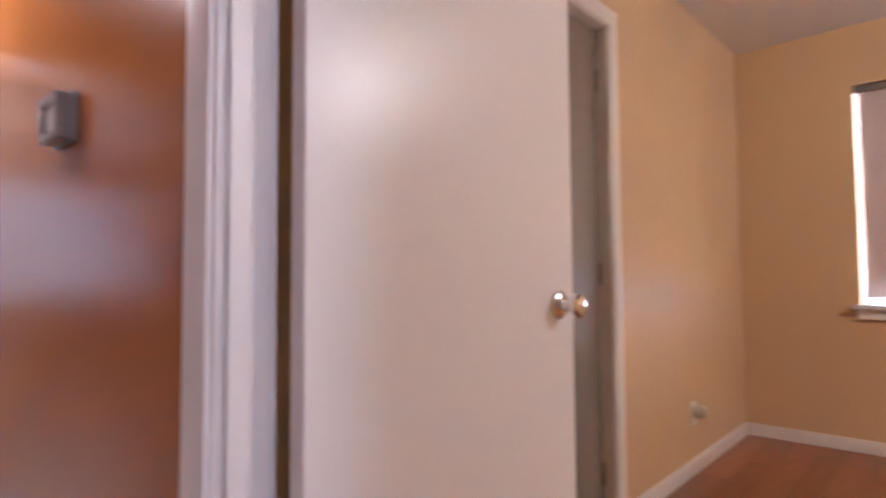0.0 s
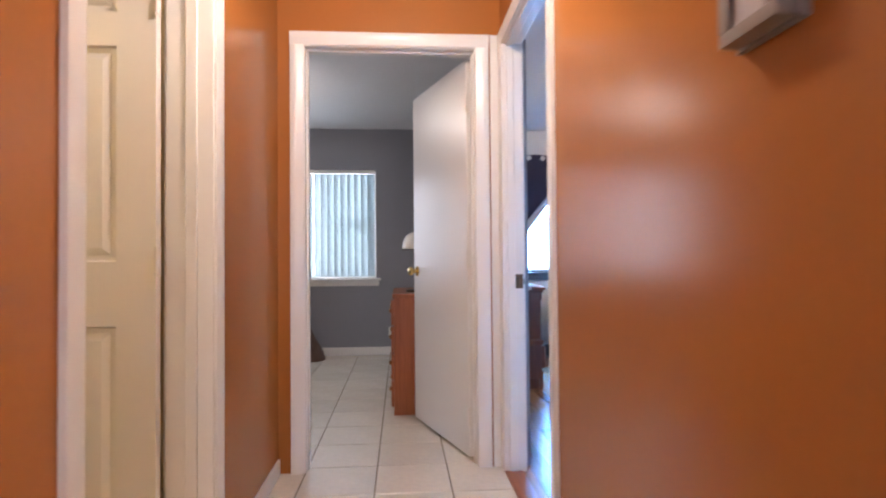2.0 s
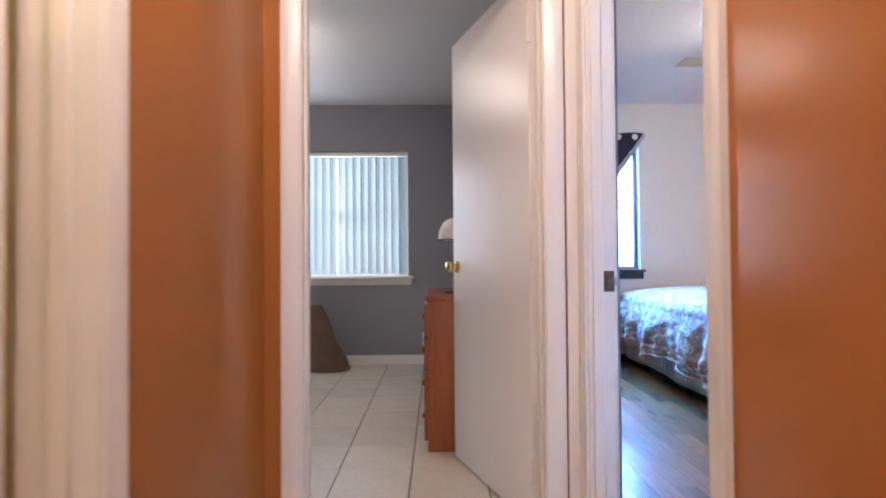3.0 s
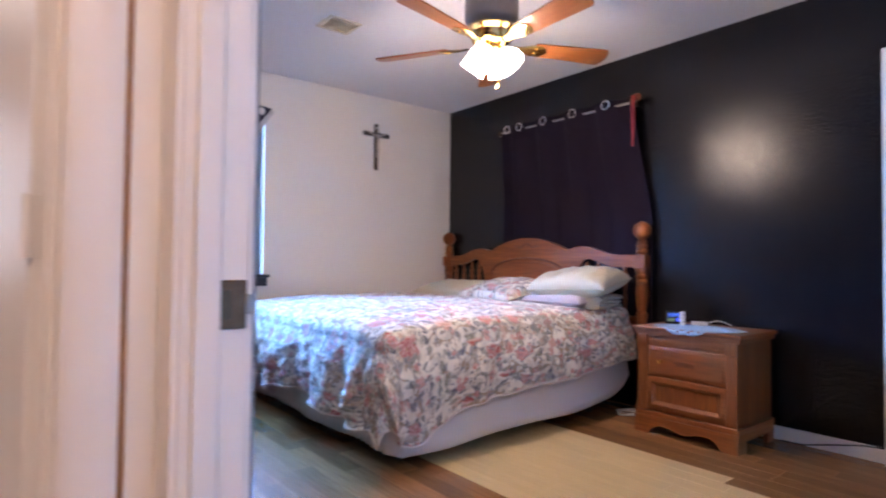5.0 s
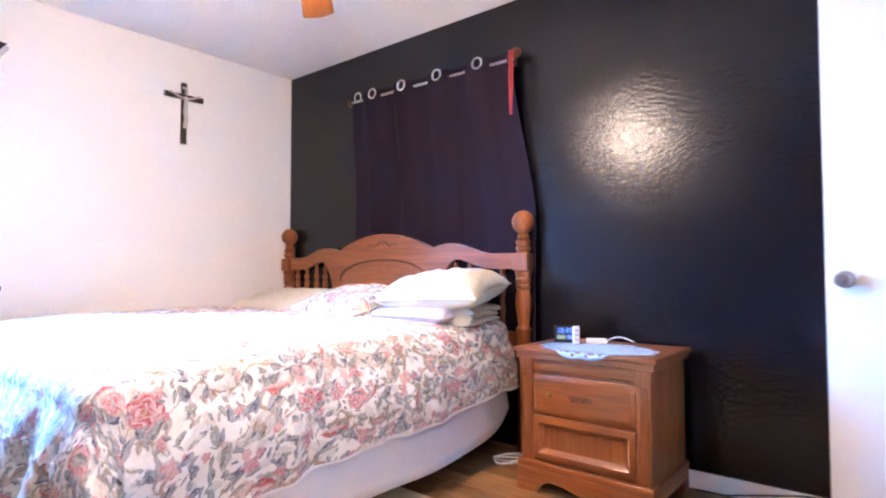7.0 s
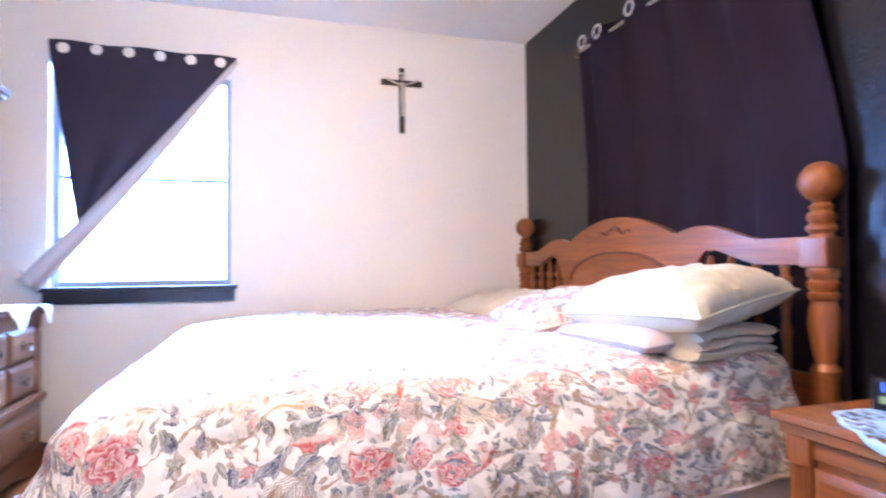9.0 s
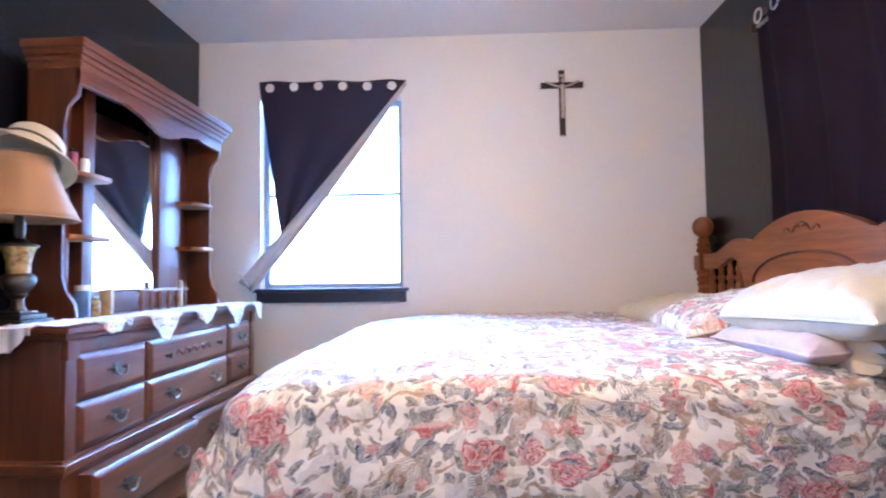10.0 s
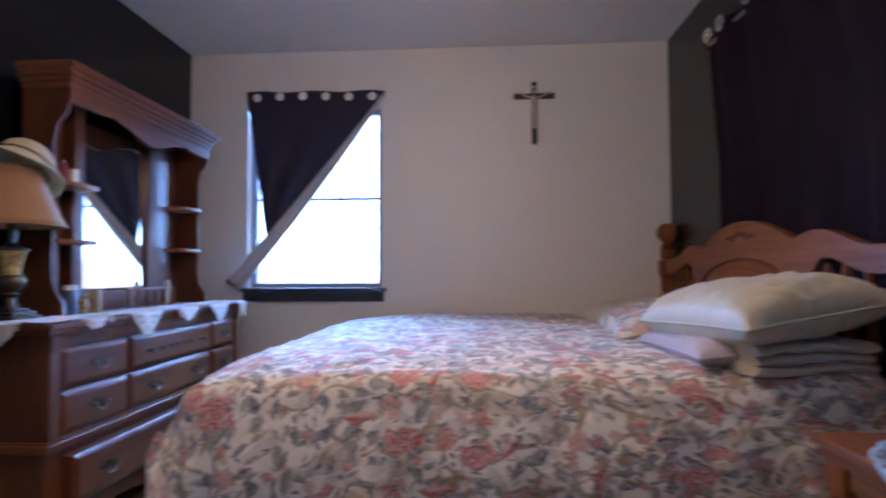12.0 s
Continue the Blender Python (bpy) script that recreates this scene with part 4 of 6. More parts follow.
def comforter():
    """A floral spread over the bed, hanging over the foot and the sides, with soft folds and a low corner."""
    x_foot, y_near, y_far, x_head = 1.268, 1.375, 3.25, 3.13
    r = 0.085
    foot, side = 0.60, 0.56
    nx, ny = 230, 220
    s0, s1 = -foot, x_head - x_foot
    wide = y_far - y_near
    w0, w1 = -side, wide + 0.34
    def place(s, w):
        u = max(0.0, -s) / foot
        v = (max(0.0, -w) if w < 0 else max(0.0, w - wide)) / side
        head = max(0, min(1, s / s1))
        hang_side = 0.520 - 0.120 * head + 0.010 * math.sin(s * 6) + 0.11 * math.exp(-((s - 0.10) / 0.17) ** 2)
        hang_foot = 0.520 - 0.055 * max(0, min(1, w / 1.9)) + 0.022 * math.sin(w * 6 + 0.6)
        bx = x_foot + max(0, s)
        by = y_near + min(max(w, 0), wide)
        n4 = (u ** 6 + v ** 6) ** (1 / 6) if u + v > 0 else 0.0
        share = u / (u + v) if u + v > 0 else 0.0
        o2 = n4 * (hang_foot * share + hang_side * (1 - share))
        dx, dy = -u * foot, (-1 if w < 0 else 1) * v * side
        o = math.hypot(dx, dy)
        dx, dy = (dx / o, dy / o) if o > 1e-6 else (0, 0)
        arc = r * math.pi / 2
        along = (w if s < 0 else s) + math.atan2(dy, dx) * 0.45
        if o2 < arc:
            out, drop = r * math.sin(o2 / r), r * (1 - math.cos(o2 / r))
        else:
            h = o2 - arc
            ease = min(1, h / 0.24)
            big = 0.030 * share + 0.010 * (1 - share)
            fold = big * math.sin(along * 14 + 1.6 * math.sin(along * 4.2)) + 0.008 * math.sin(along * 33 + 2)
            crumple = 0.022 * share * noise.noise(Vector((s * 9, w * 6, 2))) - 0.020 * share * abs(noise.noise(Vector((s * 13, w * 7 + s * 5, 6))))
            belly = 0.030 * math.sin(min(1, h / 0.36) * math.pi)
            corner = min(1, 4 * share * (1 - share))
            out, drop = r + (0.07 + 0.10 * share) * h + (fold + crumple) * ease + belly + 0.030 * corner * ease, r + h
        x, y, z = bx + dx * out, by + dy * out, 0.712 - drop
        q = Vector((s * 5, w * 5, 0.3))
        z += 0.010 * noise.noise(q) + 0.007 * noise.noise(q * 3.3) - 0.006 * abs(noise.noise(q * 1.7 + Vector((2, 2, 2))))
        top = max(0, 1 - o / 0.12)
        z += top * (0.014 * math.sin(max(0, s) * 2.2) * math.sin(max(0, w) * 1.7))
        z -= 0.040 * math.exp(-max(0, s) / 0.16) * (1 if o < 0.3 else 0.5)
        z -= 0.024 * math.exp(-max(0, w) / 0.14) * (1 if o < 0.3 else 0.5)
        x += 0.006 * noise.noise(q * 2.7 + Vector((5, 1, 2)))
        y += 0.006 * noise.noise(q * 2.7 + Vector((1, 7, 2)))
        return Vector((x, min(y, 3.368), max(z, 0.022)))
    bm = bmesh.new()
    layer = bm.loops.layers.uv.new("UVMap")
    us = [s0 + (s1 - s0) * i / nx for i in range(nx + 1)]
    vs = [w0 + (w1 - w0) * j / ny for j in range(ny + 1)]
    grid = [[bm.verts.new(place(s, w)) for w in vs] for s in us]
    for i in range(nx):
        for j in range(ny):
            f = bm.faces.new((grid[i][j], grid[i + 1][j], grid[i + 1][j + 1], grid[i][j + 1]))
            for loop, (a, b_) in zip(f.loops, ((i, j), (i + 1, j), (i + 1, j + 1), (i, j + 1))):
                loop[layer].uv = (us[a] + 2.0, vs[b_] + 2.0)
    bmesh.ops.recalc_face_normals(bm, faces=bm.faces)
    ob = tagged(new("comforter", mesh_of("comforter", bm, M["floral"])), "cream floral comforter with red roses draped over the bed", "comforter")
    md = ob.modifiers.new("thick", "SOLIDIFY")
    md.thickness, md.offset = 0.012, -1
    for name, line in (("foot_hem", [place(s0, w) for w in vs]), ("side_hem", [place(s, w0) for s in us])):
        part(name, tube([tuple(v) for v in line[::2]], 0.0065, 6), M["hem"], ob, "rolled cream hem")
    return ob


def pillow(name, m, w, l, h, seed, mat, label, sag=0.0, seam=""):
    ob = tagged(new(name, mesh_of(name, pillow_mesh(w, l, h, seed, sag), M[mat])), label, "pillow", "pillows on the bed")
    ob.matrix_basis = m
    if seam:
        part("seam", pillow_seam(w, l, sag), M[seam], ob, "corded seam")
    return ob


bed()
comforter()
pillow("pillow", pose(2.86, 2.78, 0.748, 0, -8, 4), 0.46, 0.64, 0.14, 1, "satin", "plain cream pillow lying at the wall side of the bed", seam="satin")
pillow("pillow", pose(2.83, 2.16, 0.765, 0, -12, -6), 0.48, 0.64, 0.16, 4, "floral", "floral pillow matching the comforter, in the middle", seam="blanket")
pillow("pillow", pose(2.87, 1.60, 0.735, 0, -3, 6), 0.46, 0.46, 0.125, 7, "mauve", "pale mauve pillow under a cream satin one", seam="mauve")
pillow("pillow", pose(2.905, 1.535, 0.836, -2, -8, 13), 0.48, 0.55, 0.215, 9, "satin", "plump cream satin pillow lying on top of another", seam="sage")


def folded_blanket():
    root = thing("folded_blanket", pose(2.945, 1.425, 0.682, 0, 0, 12), "folded sage and cream blanket tucked under a pillow", "blanket")
    for k in range(3):
        z = 0.002 + k * 0.029
        pts = []
        n = 14
        bm = bmesh.new()
        rows = []
        for i in range(n + 1):
            u = -1 + 2 * i / n
            row = []
            for j in range(12):
                a = 2 * math.pi * j / 12
                yy = (0.115 - 0.004 * k) * math.copysign(abs(math.cos(a)) ** 0.6, math.cos(a))
                zz = 0.0165 * math.copysign(abs(math.sin(a)) ** 0.8, math.sin(a))
                wob = 0.008 * noise.noise(Vector((u * 3, k * 3.0, j * 0.4)))
                row.append(bm.verts.new((u * (0.180 - 0.006 * (k % 2)), yy + wob * 2 + 0.006 * math.sin(k * 2.0), z + 0.013 + zz + wob + 0.004 * math.sin(u * 4 + k))))
            rows.append(row)
        for a, b_ in zip(rows, rows[1:]):
            for j in range(12):
                bm.faces.new((a[j], a[(j + 1) % 12], b_[(j + 1) % 12], b_[j]))
        bm.faces.new(rows[0])
        bm.faces.new(list(reversed(rows[-1])))
        bmesh.ops.recalc_face_normals(bm, faces=bm.faces)
        part("fold", bm, M["blanket"], root)
    return root


folded_blanket()


def raised_front(y0, y1, z0, z1, x, mat, inset=0.022, proud=0.014, deep=0.02):
    """A drawer front facing +x with a bevelled border."""
    bm = bmesh.new()
    rings = []
    for i, d in ((0.0, -deep), (0.0, 0.0), (0.004, 0.004), (inset, proud), (inset + 0.003, proud)):
        rings.append([bm.verts.new((x + d, yy, zz)) for yy, zz in ((y0 + i, z0 + i), (y1 - i, z0 + i), (y1 - i, z1 - i), (y0 + i, z1 - i))])
    for a, b_ in zip(rings, rings[1:]):
        for k in range(4):
            bm.faces.new((a[k], a[(k + 1) % 4], b_[(k + 1) % 4], b_[k]))
    bm.faces.new(rings[-1])
    bm.faces.new(list(reversed(rings[0])))
    bmesh.ops.recalc_face_normals(bm, faces=bm.faces)
    return bm


def sunk_front(y0, y1, z0, z1, x):
    """A drawer front facing +x with a raised frame and a sunk field."""
    bm = bmesh.new()
    rings = []
    for i, d in ((0.0, -0.02), (0.0, 0.002), (0.003, 0.005), (0.028, 0.009), (0.034, 0.004), (0.048, -0.013), (0.050, -0.013)):
        rings.append([bm.verts.new((x + d, yy, zz)) for yy, zz in ((y0 + i, z0 + i), (y1 - i, z0 + i), (y1 - i, z1 - i), (y0 + i, z1 - i))])
    for a, b_ in zip(rings, rings[1:]):
        for k in range(4):
            bm.faces.new((a[k], a[(k + 1) % 4], b_[(k + 1) % 4], b_[k]))
    bm.faces.new(rings[-1])
    bm.faces.new(list(reversed(rings[0])))
    bmesh.ops.recalc_face_normals(bm, faces=bm.faces)
    return bm


def bail_pull(x, y, z, parent):
    """A bail pull: pierced backplate, two posts and a hanging bail, facing +x."""
    plate = []
    for i in range(48):
        a = 2 * math.pi * i / 48
        rr = 1 + 0.20 * math.cos(4 * a) + 0.16 * math.cos(6 * a)
        plate.append((y + 0.040 * rr * math.cos(a), z + 0.004 + 0.019 * rr * math.sin(a)))
    pl = part("pull", prism(plate, x, x + 0.003, "x"), M["bronze"], parent, "antique bronze bail pull")
    bail = [(x + 0.016 + 0.006 * math.sin(i / 14 * math.pi), y + 0.034 * math.cos(i / 14 * math.pi), z + 0.004 - 0.026 * math.sin(i / 14 * math.pi)) for i in range(15)]
    part("bail", merge(tube(bail, 0.0035, 7), tube([(x, y - 0.034, z + 0.004), (x + 0.020, y - 0.034, z + 0.004)], 0.006, 8), tube([(x, y + 0.034, z + 0.004), (x + 0.020, y + 0.034, z + 0.004)], 0.006, 8)), M["pullmetal"], pl)


def small_knob(x, y, z, parent, mat="brass"):
    part("knob", lathe([(0.0, 0), (0.009, 0), (0.006, 0.006), (0.006, 0.012), (0.012, 0.018), (0.010, 0.025), (0.0, 0.027)], 14, pose(x, y, z, 0, 90, 0)), M[mat], parent, "small round metal knob")


def scallop(y0, y1, z_top, z_low, deep, waves, x0, x1):
    """An apron board between y0 and y1 whose lower edge is cut in curves."""
    n = 60
    low = []
    for i in range(n + 1):
        t = i / n
        c = abs(2 * t - 1)
        v = deep * (1 - c ** 6) * (0.65 + 0.35 * math.cos(2 * math.pi * 1.0 * (t - 0.5) * 2) * -1)
        low.append((y1 - (y1 - y0) * t, z_low + max(0, v)))
    return prism([(y0, z_top), (y1, z_top)] + low, x0, x1, "x", 0.003)


def dresser():
    root = thing("dresser", pose(0, 0, 0), "wide dark honey-oak dresser with raised drawer fronts and bail pulls", "dresser")
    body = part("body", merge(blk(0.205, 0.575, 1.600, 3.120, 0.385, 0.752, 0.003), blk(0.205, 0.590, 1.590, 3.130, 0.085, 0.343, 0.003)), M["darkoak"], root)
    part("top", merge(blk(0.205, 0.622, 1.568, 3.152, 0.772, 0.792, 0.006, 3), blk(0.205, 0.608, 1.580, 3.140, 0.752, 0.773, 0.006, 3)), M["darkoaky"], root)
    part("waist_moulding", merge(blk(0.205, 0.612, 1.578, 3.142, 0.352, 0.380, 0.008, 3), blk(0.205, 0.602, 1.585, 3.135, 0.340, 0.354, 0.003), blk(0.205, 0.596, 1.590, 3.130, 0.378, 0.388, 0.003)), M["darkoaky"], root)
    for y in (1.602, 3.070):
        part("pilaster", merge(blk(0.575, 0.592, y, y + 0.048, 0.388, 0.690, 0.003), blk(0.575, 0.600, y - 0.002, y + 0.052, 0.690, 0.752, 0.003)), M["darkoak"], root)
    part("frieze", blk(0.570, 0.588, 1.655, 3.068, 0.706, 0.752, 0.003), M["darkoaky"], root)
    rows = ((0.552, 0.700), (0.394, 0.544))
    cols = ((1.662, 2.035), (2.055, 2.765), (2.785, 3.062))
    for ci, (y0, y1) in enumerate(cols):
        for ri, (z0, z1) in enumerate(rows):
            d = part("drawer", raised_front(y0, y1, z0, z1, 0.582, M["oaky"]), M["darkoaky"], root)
            zc = (z0 + z1) / 2
            if ci == 1 and ri == 0:
                for y in (y0 + 0.12, y1 - 0.12):
                    small_knob(0.596, y, zc, d, "bronze")
                pts = [(0.598, y0 + 0.20 + 0.31 * i / 40, zc + 0.012 * math.sin(i * 0.75)) for i in range(41)]
                part("carving", tube(pts, 0.003, 6), M["darkoak"], d, "dark carved scroll")
            elif ci == 1:
                for y in (y0 + 0.16, y1 - 0.16):
                    bail_pull(0.596, y, zc, d)
            else:
                bail_pull(0.596, (y0 + y1) / 2, zc, d)
    for k, (y0, y1) in enumerate(((1.665, 2.360), (2.385, 3.060))):
        ox = 0.035 if k == 0 else 0.0
        d = part("drawer", raised_front(y0, y1, 0.150, 0.325, 0.600 + ox, M["oaky"], deep=0.05), M["darkoaky"], root, "drawer left slightly pulled out" if k == 0 else "")
        for y in (y0 + 0.17, y1 - 0.17):
            bail_pull(0.614 + ox, y, 0.238, d)
    part("apron", scallop(1.590, 3.130, 0.145, 0.0, 0.075, 2, 0.575, 0.602), M["darkoaky"], root)
    part("base_side", blk(0.205, 0.572, 1.588, 1.612, 0.0, 0.085, 0.003), M["darkoak"], root)
    part("base_side", blk(0.205, 0.572, 3.108, 3.132, 0.0, 0.085, 0.003), M["darkoak"], root)
    return root


def hutch():
    root = thing("dresser_hutch", pose(0, 0, 0.792), "oak hutch with a mirror and side shelves standing on the dresser", "hutch")
    Y0, Y1, H = 1.905, 3.095, 1.0
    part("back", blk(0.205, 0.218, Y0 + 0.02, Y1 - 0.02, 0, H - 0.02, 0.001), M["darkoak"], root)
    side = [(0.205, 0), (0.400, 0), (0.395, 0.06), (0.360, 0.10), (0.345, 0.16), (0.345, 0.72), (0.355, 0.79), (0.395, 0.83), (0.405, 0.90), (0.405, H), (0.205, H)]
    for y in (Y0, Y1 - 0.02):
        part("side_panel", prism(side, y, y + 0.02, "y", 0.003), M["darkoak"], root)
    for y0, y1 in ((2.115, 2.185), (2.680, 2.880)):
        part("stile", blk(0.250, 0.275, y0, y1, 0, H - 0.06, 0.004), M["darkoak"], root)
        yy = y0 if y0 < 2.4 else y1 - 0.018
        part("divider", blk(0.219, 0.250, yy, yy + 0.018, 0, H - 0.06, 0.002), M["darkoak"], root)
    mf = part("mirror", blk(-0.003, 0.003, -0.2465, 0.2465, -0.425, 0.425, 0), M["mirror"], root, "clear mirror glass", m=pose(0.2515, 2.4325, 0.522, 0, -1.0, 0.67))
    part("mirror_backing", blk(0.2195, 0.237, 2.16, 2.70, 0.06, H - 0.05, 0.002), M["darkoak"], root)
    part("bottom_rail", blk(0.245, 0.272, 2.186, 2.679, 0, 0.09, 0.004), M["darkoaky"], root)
    for z in (0.30, 0.54):
        for y0, y1 in ((Y0 + 0.02, 2.16), (2.84, Y1 - 0.02)):
            part("shelf", prism([(0.219, y0), (0.360, y0), (0.385, y0 + 0.03), (0.390, (y0 + y1) / 2), (0.385, y1 - 0.03), (0.350, y1), (0.219, y1)], z, z + 0.017, "z", 0.003), M["oaky"], root)
    for y0, y1 in ((Y0 + 0.02, Y0 + 0.035),):
        part("shelf_cleat", blk(0.33, 0.345, y0, y1, 0.10, 0.30, 0.002), M["oak"], root)
    # gallery rail
    part("gallery_rail", blk(0.330, 0.352, 2.40, 2.83, 0.088, 0.102, 0.003), M["oaky"], root)
    for i in range(6):
        part("spindle", lathe([(0.0, 0), (0.010, 0), (0.006, 0.01), (0.012, 0.035), (0.012, 0.05), (0.006, 0.075), (0.008, 0.088)], 12, pose(0.341, 2.42 + 0.078 * i, 0.0)), M["oak"], root)
    # valance and crown
    n = 90
    low = []
    for i in range(n + 1):
        t = i / n
        c = abs(t - 0.5) * 2
        wave = 0.882 - 0.066 * math.exp(-(c / 0.27) ** 2) + 0.014 * math.exp(-((c - 0.52) / 0.05) ** 2) - 0.008 * c
        low.append((Y1 - (Y1 - Y0) * t, min(0.90, wave)))
    part("valance", prism([(Y0, 0.93), (Y1, 0.93)] + low, 0.385, 0.407, "x", 0.003), M["crownoak"], root)
    part("top_board", blk(0.205, 0.41, Y0, Y1, 0.93, 0.955, 0.003), M["oaky"], root)
    for k, (o, z0, z1) in enumerate(((0.008, 0.930, 0.964), (0.018, 0.956, 0.986), (0.032, 0.976, 1.010), (0.046, 0.998, 1.032))):
        part("crown_moulding", blk(0.205, 0.407 + o, Y0 - o, Y1 + o, z0, z1, 0.011, 4), M["crownoak"], root)
    return root


def nightstand():
    root = thing("nightstand", pose(0, 0, 0), "honey-oak two-drawer nightstand beside the bed", "nightstand")
    y0, y1, xf = 0.452, 1.018, 2.808
    part("body", blk(xf + 0.012, 3.225, y0, y1, 0.125, 0.565, 0.003), M["oak"], root)
    part("top", merge(blk(2.782, 3.238, 0.422, 1.046, 0.592, 0.612, 0.006, 3), blk(2.793, 3.232, 0.434, 1.035, 0.565, 0.593, 0.005, 3)), M["oaky"], root)
    part("frieze", blk(xf, xf + 0.014, y0 + 0.06, y1 - 0.06, 0.520, 0.565, 0.003), M["oaky"], root)
    for y in (y0, y1 - 0.055):
        part("pilaster", merge(blk(xf - 0.002, xf + 0.02, y, y + 0.055, 0.125, 0.500, 0.004), blk(xf - 0.010, xf + 0.02, y - 0.004, y + 0.059, 0.500, 0.565, 0.004), *[tube([(xf - 0.0015, y + 0.0165 + 0.011 * q, 0.14), (xf - 0.0015, y + 0.0165 + 0.011 * q, 0.49)], 0.0035, 6) for q in range(3)]), M["oak"], root)
    face = pose(xf + 0.005, (y0 + y1) / 2, 0, 0, 0, 180)
    w = (y1 - y0) / 2 - 0.058
    d = part("drawer", raised_front(-w, w, 0.335, 0.500, 0.0, None, inset=0.020, proud=0.012), M["oaky"], root, m=face)
    small_knob(0.012, -w + 0.09, 0.420, d)
    pts = [(0.0125, -0.055 + 0.11 * i / 40, 0.418 + 0.012 * math.sin(i * 0.78)) for i in range(41)]
    part("carving", merge(tube(pts, 0.004, 6), tube([(0.0125, -0.05 + 0.10 * i / 20, 0.418 + 0.010 * math.cos(i * 0.8)) for i in range(21)], 0.003, 6)), M["darkoak"], d, "dark carved scroll")
    part("drawer", sunk_front(-w, w, 0.140, 0.325, 0.004), M["oaky"], root, m=face)
    part("base_moulding", merge(blk(2.790, 3.232, y0 - 0.014, y1 + 0.014, 0.098, 0.128, 0.008, 3)), M["oaky"], root)
    n = 50
    low = []
    for i in range(n + 1):
        t = i / n
        c = abs(2 * t - 1)
        h = 0.0 if c > 0.70 else (0.055 * math.sin(min(1, (0.70 - c) / 0.20) * math.pi / 2) - 0.022 * math.exp(-(c / 0.22) ** 2))
        low.append((y1 + 0.012 - (y1 - y0 + 0.024) * t, max(0, h)))
    part("apron", prism([(y0 - 0.012, 0.100), (y1 + 0.012, 0.100)] + low, 2.786, 2.812, "x", 0.004), M["oaky"], root)
    for y in (y0 - 0.012, y1 - 0.012):
        part("side_apron", merge(blk(2.812, 3.225, y, y + 0.024, 0.055, 0.100, 0.003), blk(3.150, 3.225, y, y + 0.024, 0.0, 0.056, 0.003), blk(2.812, 2.89, y, y + 0.024, 0.0, 0.056, 0.003)), M["oakx"], root)
    return root


dresser()
hutch()
nightstand()


